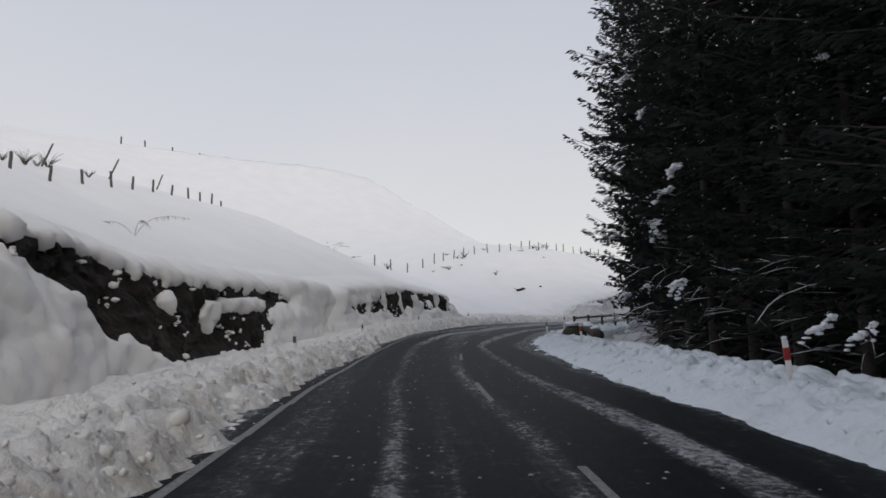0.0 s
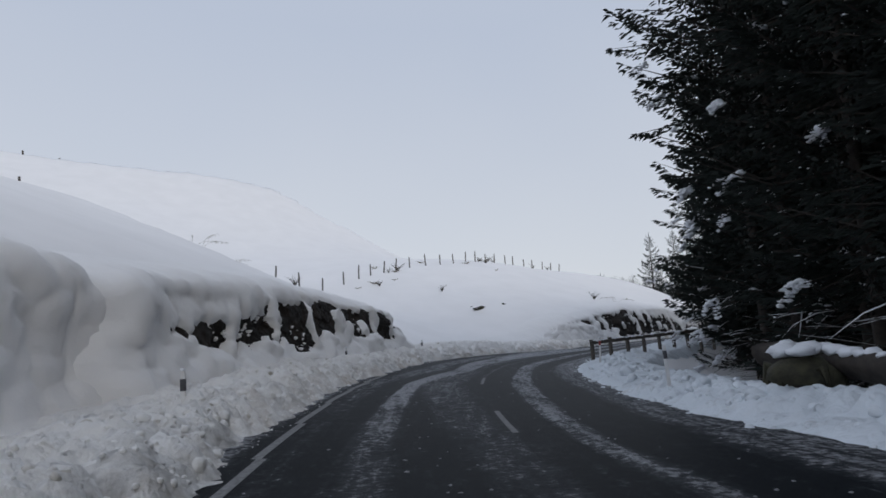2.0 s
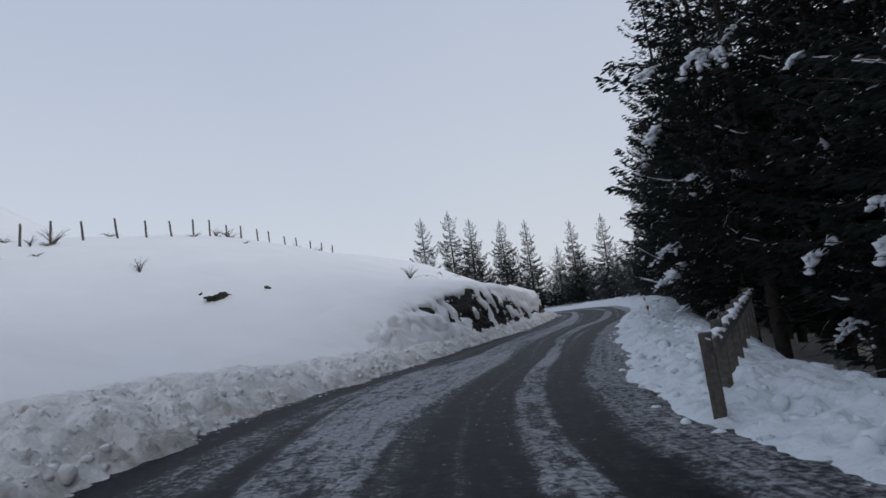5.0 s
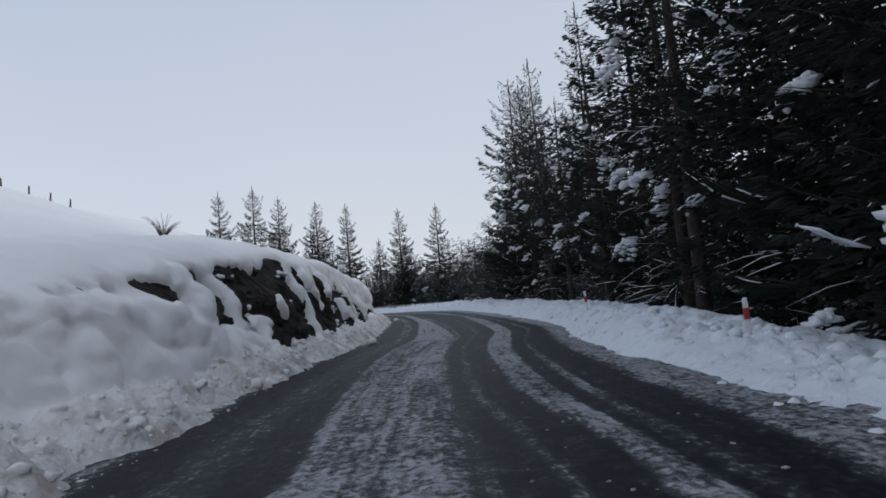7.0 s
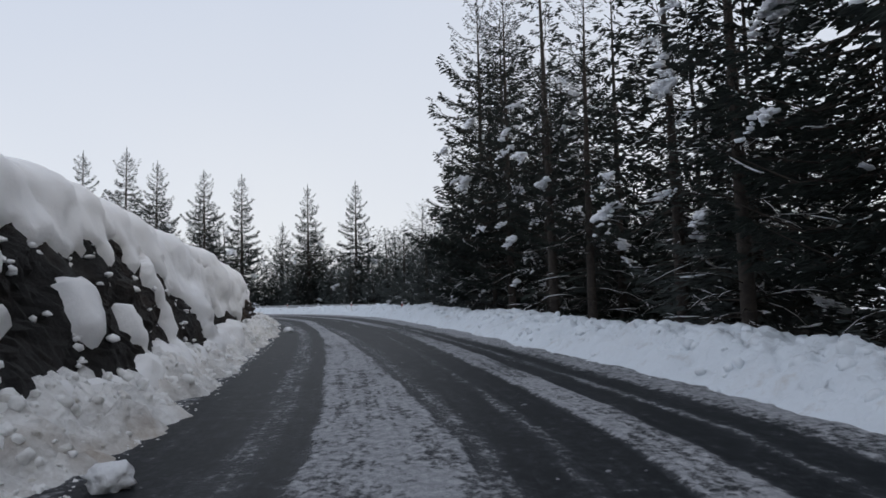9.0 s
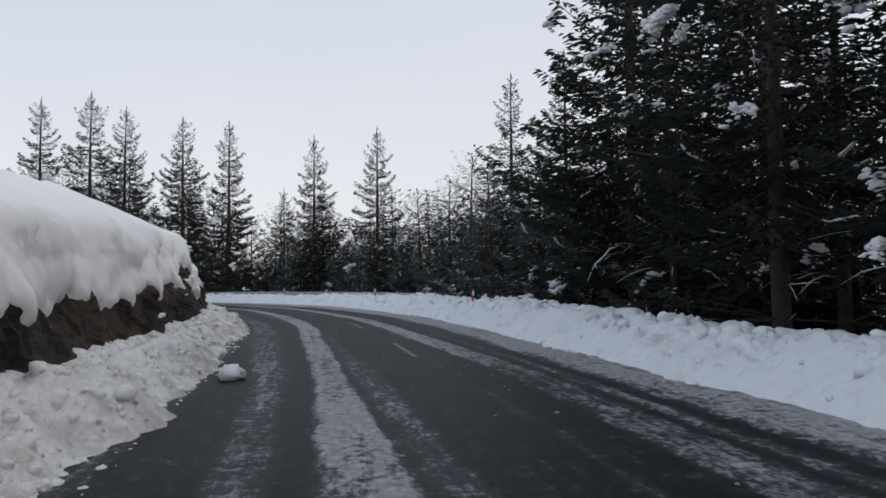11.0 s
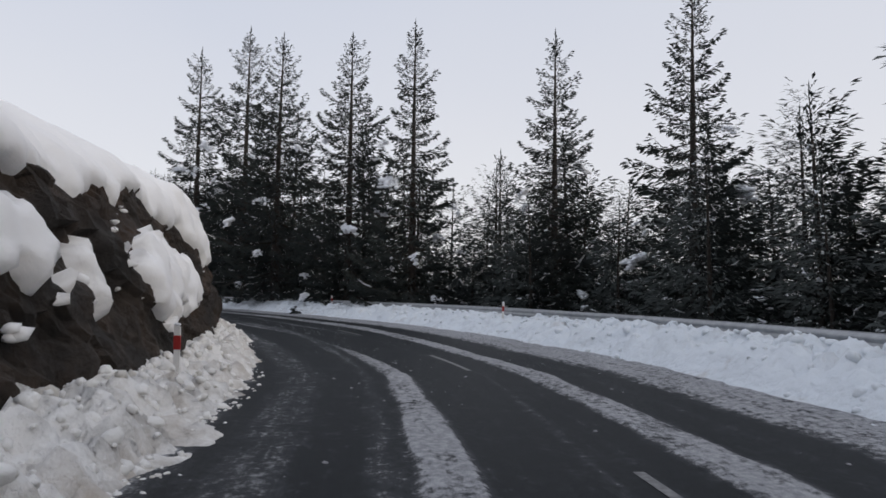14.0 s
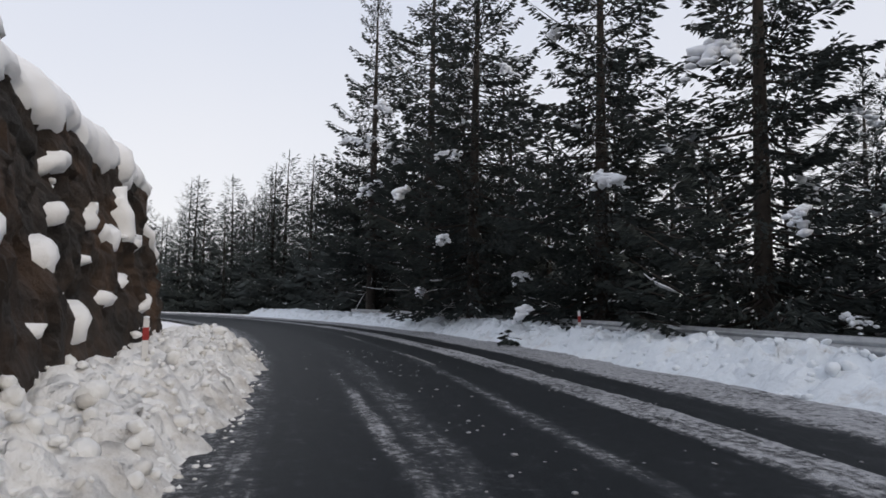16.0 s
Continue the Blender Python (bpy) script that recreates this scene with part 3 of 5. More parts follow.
def berm_left(s, d):
    q = -d - half_width(s)
    top = np.interp(s, [0, A1, B1, D0, D0 + 14, E0, E0 + 12, E1, 400], [0.46, 0.46, 0.46, 0.50, 0.56, 0.46, 0.40, 0.40, 0.5]) * (1 + 0.25 * fbm(s / 5, s * 0, 2, 31))
    q = q + 0.30 * fbm(s / 1.7, s * 0 + 3, 3, 41) + 0.16 * fbm(s * 1.6, s * 0 + 8, 2, 42) + 0.12 * (lumps(s * 2.6, d * 2.6, 44) - 0.5)
    body = top * smooth(-0.15, 1.1, q) + np.interp(s, [A1, B1 - 6, B1, D0 + 4, D0 + 14], [0.0, 0.05, 0.30, 0.25, 0.0]) * smooth(1.0, 2.6, q)
    rugged = np.interp(s, [60, 100, 186, 196, 240], [0.55, 0.50, 0.46, 0.56, 0.56]) * (1 - 0.62 * smooth(1.5, 2.8, q))
    z = body + rugged * (billows(s, d, 11) - 0.42) * smooth(-0.1, 0.35, q) + 0.10 * fbm(s * 1.3, d * 1.3, 3, 13) * smooth(0, 0.5, q)
    z = np.where(q < -0.1, -0.1, z)
    return z - 0.04 - 0.9 * smooth(3.4, 4.4, q)


def berm_right(s, d):
    r = d - half_width(s)
    top = np.interp(s, [60, 72, 80, 112, 118, 138, 146, 160, 192, 215], [0.40, 0.34, 0.26, 0.24, 0.16, 0.20, 0.52, 0.50, 0.60, 0.44]) * (1 + 0.2 * fbm(s / 4, s * 0, 3, 33))
    r = r + 0.25 * fbm(s / 2.2, s * 0 + 3, 3, 43) - 0.2
    body = top * smooth(-0.1, 1.15, r) ** 0.8 * (1 - 0.9 * smooth(2.2, 3.8, r))
    crown = smooth(0.7, 1.3, r) * (1 - smooth(1.9, 2.8, r))
    rugged = np.interp(s, [60, 110, 118, 138, 146, 195, 205, 260], [0.40, 0.38, 0.26, 0.26, 0.36, 0.44, 0.50, 0.48])
    z = body + rugged * (billows(s, d, 21) - 0.42) * (0.75 + 0.5 * crown) * smooth(-0.05, 0.5, r) + 0.10 * fbm(s * 1.1, d * 1.1, 3, 23) * smooth(0, 0.5, r)
    return np.where(r < -0.08, -0.1, z) - 0.04 - 2.0 * smooth(3.0, 5.0, r)


ICO_V, ICO_F = None, None


def icosphere():
    global ICO_V, ICO_F
    if ICO_V is None:
        bm = bmesh.new()
        bmesh.ops.create_icosphere(bm, subdivisions=1, radius=1.0)
        bm.verts.ensure_lookup_table()
        ICO_V = np.array([v.co[:] for v in bm.verts])
        ICO_F = [tuple(v.index for v in f.verts) for f in bm.faces]
        bm.free()
    return ICO_V, ICO_F


def rough_clods():
    """A few irregular clod shapes to choose from."""
    rng = np.random.RandomState(3)
    bm = bmesh.new()
    bmesh.ops.create_icosphere(bm, subdivisions=2, radius=1.0)
    v0 = np.array([v.co[:] for v in bm.verts])
    faces = np.array([[v.index for v in f.verts] for f in bm.faces])
    bm.free()
    out = []
    for k in range(8):
        off = rng.uniform(-9, 9, 3)
        w = fbm(v0[:, 0] * 1.3 + off[0], v0[:, 1] * 1.3 + v0[:, 2] * 1.1 + off[1], 3, 60 + k) + 0.6 * fbm(v0[:, 2] * 1.7 + off[2], v0[:, 0] * 1.2, 2, 80 + k)
        out.append(v0 * (1 + 0.45 * w)[:, None] * rng.uniform(0.65, 1.2, 3))
    return out, faces


CLOD_V, CLOD_F = rough_clods()


def chunk_field(name, s, k, r, side, sink, seed, label, material, on_road=False):
    """Loose clods of snow lying on the berm, along its foot or on the road."""
    rng = np.random.RandomState(seed)
    d = (half_width(s) + k) * side if not on_road else k
    z = np.zeros(len(s)) if on_road else np.maximum(berm_left(s, d) if side < 0 else berm_right(s, d), 0.0)
    z = z + bank(s, d) + r * rng.uniform(*sink, len(s))
    x, y = beside(s, d)
    V, F, count = [], [], 0
    small, facets = icosphere()
    for n in range(len(s)):
        q = np.array(Euler((rng.uniform(-0.6, 0.6), rng.uniform(-0.6, 0.6), rng.uniform(0, 6.28))).to_matrix())
        if r[n] > 0.075:
            v, f = CLOD_V[rng.randint(8)] @ q.T, CLOD_F
        else:
            v, f = (small * rng.uniform(0.75, 1.25, (len(small), 1)) * rng.uniform(0.7, 1.2, 3)) @ q.T, np.array(facets)
        V.append(v * r[n] * (1, 1, 0.45 if on_road else 0.85) + (x[n], y[n], z[n]))
        F.append(f + count)
        count += len(v)
    me = mesh_from(name, np.concatenate(V), np.concatenate(F).tolist(), material)
    thing(name, me, label, "snow clods", "stuff")


def build_berms():
    s = np.arange(60, 238, 0.10)
    d = np.linspace(-8.0, -2.4, 58)
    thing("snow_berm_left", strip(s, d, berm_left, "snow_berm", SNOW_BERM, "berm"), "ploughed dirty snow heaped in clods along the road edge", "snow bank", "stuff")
    s = np.arange(56, 275, 0.13)
    d = np.linspace(2.5, 8.3, 50)
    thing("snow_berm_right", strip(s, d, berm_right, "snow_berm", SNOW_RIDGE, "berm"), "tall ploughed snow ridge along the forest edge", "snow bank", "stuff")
    rng = np.random.RandomState(5)
    n = 11000
    s = rng.uniform(62, 236, n)
    k = rng.beta(1.3, 2.0, n) * 2.6 - 0.22
    r = 0.025 + 0.17 * rng.beta(0.9, 5.5, n)
    k = np.minimum(k, cut_foot(s) - 0.15 + 2.0 * (cut_height(s) < 0.3))
    chunk_field("snow_clods_left", s, k, np.where(k < 0, r * 0.5, r), -1, (-0.8, 0.0), 5, "loose dirty snow clods along the road edge", SNOW_CLOD)
    n = 2200
    s = rng.uniform(66, 245, n)
    k = np.where(rng.random_sample(n) < 0.45, rng.normal(1.5, 0.35, n), rng.uniform(0.1, 2.4, n))
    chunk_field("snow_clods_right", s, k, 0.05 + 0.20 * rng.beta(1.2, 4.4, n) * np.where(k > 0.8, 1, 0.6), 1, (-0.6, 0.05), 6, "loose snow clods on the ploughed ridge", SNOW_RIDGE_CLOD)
    # crumbs of slush thrown between the wheel tracks
    n = 1500
    s = rng.uniform(66, 236, n)
    k = np.where(rng.random_sample(n) < 0.5, rng.normal(-1.0, 0.3, n), np.where(rng.random_sample(n) < 0.5, rng.normal(1.4, 0.3, n), rng.uniform(-2.8, 2.8, n)))
    chunk_field("slush_crumbs", s, k, 0.012 + 0.035 * rng.beta(1.2, 3.5, n), 1, (-0.1, 0.2), 7, "crumbs of dirty slush scattered on the asphalt", SLUSH, True)


def build_cut(name, s0, s1, hang, foot_at, seed, patches, brown=False):
    """A cut face of bare rock; snow hangs over its top in lobes, drifts against its foot and sticks in patches."""
    s = np.arange(s0 - 3, s1 + 3, 0.10)
    v = np.linspace(0, 1, 60)
    ss, vv = np.meshgrid(s, v, indexing="ij")
    h = np.maximum(cut_height(ss.ravel()), 0.02).reshape(ss.shape)
    f = cut_foot(ss.ravel()).reshape(ss.shape)
    face = np.clip(vv / 0.72, 0, 1)
    back = np.clip((vv - 0.72) / 0.28, 0, 1)
    z = -0.3 + (h + 0.3) * face + back * np.interp(ss, [172, 182], [0.9, 1.35])
    lean = cut_lean(ss.ravel()).reshape(ss.shape) * h * face**1.8 + 2.4 * back
    env = smooth(0, 3, ss - s0 + 3) * smooth(0, 3, s1 + 3 - ss)
    q = f - 0.28 + lean + 2.5 * (1 - env)
    warp = 0.5 * fbm(ss * 0.8, z * 0.8, 2, seed + 70)
    rough = 0.34 * fbm(ss * 0.7, z * 0.9, 4, seed, 0.5) + 0.16 * np.abs(fbm(ss * 2.2, z * 1.6, 3, seed + 5, 0.6))
    rough = rough + 0.17 * cells(ss * 0.9 + z * 0.5 + warp, z * 1.3 + warp, seed + 71) + 0.12 * cells(ss * 2.6 - z * 0.8 + warp, z * 3.4 + warp, seed + 72) - 0.40
    keep = (0.4 + 0.6 * smooth(0, 0.5, face)) * (1 - back)
    zz = z + 0.08 * fbm(ss * 1.5, vv * 6, 3, seed + 9)

    def sheet(depth):
        d = -half_width(ss.ravel()).reshape(ss.shape) - (q - depth * keep)
        x, y = beside(ss.ravel(), d.ravel())
        return np.stack([x, y, zz.ravel() + bank(ss.ravel(), d.ravel())], 1).reshape(*ss.shape, 3)

    n, m = ss.shape
    faces = [t[::-1] for t in grid_faces(n, m)]
    thing(name, mesh_from(name, sheet(rough).reshape(-1, 3), faces, ROCK_BROWN if brown else ROCK, False), "rough dark brown rock cut partly buried in snow", "rock face", "structure")
    base = rough
    for turn in range(16):
        base = (base + np.roll(base, 1, 0) + np.roll(base, -1, 0) + np.roll(base, 1, 1) + np.roll(base, -1, 1)) / 5
        if turn < 11:
            base = np.maximum(base, rough)
    base = np.maximum(base, rough - 0.03)
    P = sheet(base)
    nor = np.cross(np.gradient(P, axis=0), np.gradient(P, axis=1))
    nor /= np.linalg.norm(nor, axis=2)[..., None] + 1e-9
    if nor[..., 2].mean() < 0:
        nor = -nor
    lobe = 0.6 * fbm(ss * 0.7, z * 0.3, 2, seed + 20) + 0.9 * fbm(ss * 1.9, z * 0.5, 3, seed + 30)
    drip = 0.3 * fbm(ss * 4.5, z * 1.2, 2, seed + 33) + 0.65 * fbm(ss * 2.6, z * 2.6, 4, seed + 34)
    top = (face + 0.6 * back - np.interp(ss, *hang) + 0.09 * lobe) * h / 0.36
    low = (np.interp(ss, *foot_at) - face + 0.10 * fbm(ss * 0.8, z * 0.5, 2, seed + 50) + 0.05 * fbm(ss * 2.5, z * 2, 2, seed + 51)) * h / 0.45
    t = np.maximum(top + 0.9 * drip * (1 - back), low + 0.6 * drip)
    for s2, f2, r2, tall in patches:
        bend = 0.35 * fbm(ss * 1.1, z * 1.1, 2, seed + 61)
        far = np.sqrt(((ss - s2 + bend) / r2) ** 2 + ((face - f2) / tall) ** 2) + (0.9 if brown else 0.55) * fbm(ss * 2.4 + s2, z * 2.4, 4, seed + 62)
        t = np.maximum(t, (0.98 - far + (0.6 if brown else 0.35) * drip) * min(r2, tall * 3.0) / 0.16)
    e = np.clip(t, 0, 1)
    round_edge = np.sqrt(1 - (1 - e) ** 2)
    pillow = 0.5 * lumps(ss * 0.9 + warp, z * 0.9, seed + 65) + 0.5 * lumps(ss * 2.3 + warp, z * 2.3, seed + 66)
    cap = 0.20 * smooth(0.5, 2.5, top) * np.interp(ss, [196, 206], [1.0, 0.3]) * (1 - 0.8 * back)
    thick = np.where(t > 0, 0.02 + round_edge * (0.06 + 0.13 * pillow * (1 - back) + cap), np.maximum(t * 1.2, -1) * 0.95)
    ragged = np.interp(ss, [205, 212], [0.02, 0.05]) * (fbm(ss * 5, z * 5, 3, seed + 67) + 0.6 * fbm(ss * 2.2, z * 2.2, 2, seed + 68)) * (1 - back)
    thick = np.where(t > 0, np.maximum(thick + ragged * 1.6 * e, 0.012), thick)
    Q = P + nor * thick[..., None]
    Q[..., 2] += 0.08 * np.clip(t, 0, 1) * (1 - back)
    thing(name.replace("rock", "snow_on_rock"), mesh_from(name + "_snow", Q.reshape(-1, 3), faces, SNOW_BANK), "thick lumpy snow hanging over a rock cut", "snow bank", "stuff")
    # crumbs of snow caught on ledges
    R = sheet(rough)
    rng = np.random.RandomState(seed)
    small, facets = icosphere()
    facets = np.array(facets)
    V, F = [], []
    for k in range(int((s1 - s0) * (2 if brown else 13))):
        i, j = rng.randint(20, n - 20), rng.randint(8, int(m * 0.72))
        if t[i, j] > -0.1 or fbm(np.array([ss[i, j] * 0.8]), np.array([z[i, j] * 0.9]), 2, seed + 80)[0] < 0.0:
            continue
        for piece in range(rng.randint(1, 4)):
            r = 0.03 + 0.09 * rng.beta(1.0, 2.5)
            c = R[min(i + rng.randint(0, 3), n - 1), j] + nor[i, j] * r * 0.2 + (0, 0, rng.uniform(-0.08, 0.08))
            V.append(small * rng.uniform(0.7, 1.3, (len(small), 1)) * (r * rng.uniform(0.8, 1.6), r * rng.uniform(0.8, 1.6), r * rng.uniform(0.5, 1.0)) + c)
            F.append(facets + 12 * len(F))
    if V:
        thing(name.replace("rock", "snow_crumbs"), mesh_from(name + "_crumbs", np.concatenate(V), np.concatenate(F).tolist(), SNOW_BANK), "small lumps of snow caught on the rock", "snow lumps", "stuff")


build_ground()
build_road()
build_berms()
build_cut("rock_cut_first", A0, A1, ([66, 74, 78, 82, 86, 88.5, 90, 91], [1.0, 0.98, 0.94, 0.94, 0.95, 0.92, 0.62, 0.5]),
          ([66, 71, 73, 74.5, 76.5, 80, 83, 84.5, 86, 88.5, 90], [0.86, 0.84, 0.70, 0.46, 0.28, 0.28, 0.28, 0.5, 0.78, 0.82, 1.1]), 100,
          ((77.4, 0.80, 0.4, 0.12), (79.6, 0.66, 0.5, 0.15), (82.4, 0.76, 2.0, 0.08), (85.2, 0.62, 0.6, 0.10)))
build_cut("rock_cut_second", B0, B1, ([94, 97, 100.5, 104, 107, 118], [0.6, 0.72, 0.78, 0.97, 1.02, 1.0]), ([94, 97, 100, 104, 107, 110, 114, 115.3, 116.2], [0.9, 0.6, 0.5, 0.44, 0.55, 0.56, 0.56, 0.6, 1.2]), 140,
          ((98.7, 0.65, 0.5, 0.3), (102.0, 0.82, 0.35, 0.25), (105.3, 0.8, 0.3, 0.3), (108.2, 0.76, 0.5, 0.15), (109.6, 0.66, 0.5, 0.12), (111.3, 0.70, 0.4, 0.12), (113.2, 0.85, 0.3, 0.28), (115.4, 0.92, 0.35, 0.4)))
build_cut("rock_cut_third", D0, D1, ([132, 140, 145, 149, 152, 156, 160, 163, 167], [0.9, 0.98, 0.98, 0.98, 0.93, 0.84, 0.82, 0.66, 0.5]),
          ([132, 140, 142, 144, 146, 148, 152, 157, 163, 168], [1.1, 1.0, 0.9, 0.68, 0.45, 0.28, 0.24, 0.24, 0.28, 0.4]), 180,
          ((143.8, 0.80, 0.5, 0.25), (145.6, 0.75, 0.36, 0.34), (147.0, 0.45, 0.6, 0.12), (148.6, 0.62, 0.25, 0.12), (150.5, 0.8, 0.34, 0.28), (151.6, 0.5, 0.3, 0.26), (153.0, 0.8, 0.4, 0.3),
           (154.6, 0.74, 0.5, 0.26), (156.6, 0.5, 0.32, 0.17), (158.6, 0.42, 0.32, 0.12), (161.0, 0.6, 0.3, 0.26), (164.0, 0.5, 0.45, 0.3)))
build_cut("rock_bluff", E0, E1, ([172, 184, 188, 189.5, 191, 195, 197.5, 199, 202, 205, 208, 210.5, 212, 214.5, 216, 218, 236], [0.62, 0.58, 0.66, 0.80, 0.76, 0.66, 0.88, 0.95, 0.97, 0.90, 0.93, 0.84, 0.66, 0.64, 0.82, 0.95, 0.93]), ([172, 184, 192, 236], [0.3, 0.12, -0.1, -0.2]), 220,
          ((189.9, 0.62, 0.25, 0.05), (191.2, 0.62, 0.6, 0.15), (192.3, 0.52, 0.4, 0.11), (194.0, 0.68, 0.6, 0.15), (198.2, 0.68, 0.8, 0.15), (200.2, 0.68, 1.1, 0.17), (202.2, 0.66, 0.9, 0.14), (199.6, 0.5, 0.4, 0.14), (203.8, 0.6, 0.4, 0.12), (206.2, 0.58, 0.9, 0.15), (207.8, 0.63, 1.0, 0.16), (209.2, 0.56, 0.8, 0.14),
           (208.0, 0.46, 0.35, 0.14), (216.4, 0.5, 0.2, 0.06), (222.0, 0.51, 0.16, 0.04), (223.6, 0.30, 0.16, 0.03), (224.5, 0.49, 0.2, 0.045), (226.0, 0.33, 0.2, 0.055), (225.2, 0.62, 0.14, 0.03), (227.8, 0.38, 0.16, 0.03),
           (226.9, 0.50, 0.2, 0.04), (227.0, 0.67, 0.2, 0.08), (226.0, 0.81, 0.2, 0.04), (228.4, 0.60, 0.24, 0.06), (229.6, 0.75, 0.26, 0.10), (229.5, 0.45, 0.2, 0.04), (230.4, 0.62, 0.22, 0.08), (230.8, 0.36, 0.2, 0.05)), True)


# ---- conifers ----
def tube(pts, radii, sides=5):
    """Vertices and faces of a tapered tube along pts."""
    pts = np.asarray(pts, float)
    verts, faces = [], []
    for k, (c, r) in enumerate(zip(pts, radii)):
        t = pts[min(k + 1, len(pts) - 1)] - pts[max(k - 1, 0)]
        t /= np.linalg.norm(t) + 1e-9
        u = np.cross(t, (0.3, 0.9, 0.2) if abs(t[2]) > 0.8 else (0, 0, 1))
        u /= np.linalg.norm(u) + 1e-9
        w = np.cross(t, u)
        for a in range(sides):
            th = 2 * math.pi * a / sides
            verts.append(c + r * (math.cos(th) * u + math.sin(th) * w))
        if k:
            b = (k - 1) * sides
            for a in range(sides):
                faces.append((b + a, b + (a + 1) % sides, b + sides + (a + 1) % sides, b + sides + a))
    return verts, faces


class Pile:
    """Collects pieces of one mesh."""

    def __init__(self):
        self.v, self.f = [], []

    def add(self, verts, faces):
        n = len(self.v)
        self.v.extend(verts)
        self.f.extend(tuple(i + n for i in f) for f in faces)

    def mesh(self, name, material, smooth_shade=True):
        return mesh_from(name, np.array(self.v), self.f, material, smooth_shade)


def snow_strip(pile, pts, width, rng, thick=0.55):
    """Snow lying along a bough: a lumpy ridge with rounded ends, flat below."""
    n = len(pts)
    base = len(pile.v)
    for k, c in enumerate(pts):
        t = np.asarray(pts[min(k + 1, n - 1)]) - np.asarray(pts[max(k - 1, 0)])
        u = np.cross(t, (0, 0, 1))
        u /= np.linalg.norm(u) + 1e-9
        w = width * (0.25 if k in (0, n - 1) else rng.uniform(0.65, 1.25))
        h = w * thick * rng.uniform(0.8, 1.3)
        c = np.asarray(c)
        pile.v.extend([c - u * w - (0, 0, 0.35 * h), c - u * 0.55 * w + (0, 0, 0.75 * h), c + u * 0.45 * w + (0, 0, h), c + u * w - (0, 0, 0.35 * h)])
    for k in range(n - 1):
        for j in range(4):
            i, m = base + 4 * k + j, base + 4 * k + (j + 1) % 4
            pile.f.append((i, m, m + 4, i + 4))
    pile.f.append((base + 3, base + 2, base + 1, base))
    e = base + 4 * (n - 1)
    pile.f.append((e, e + 1, e + 2, e + 3))


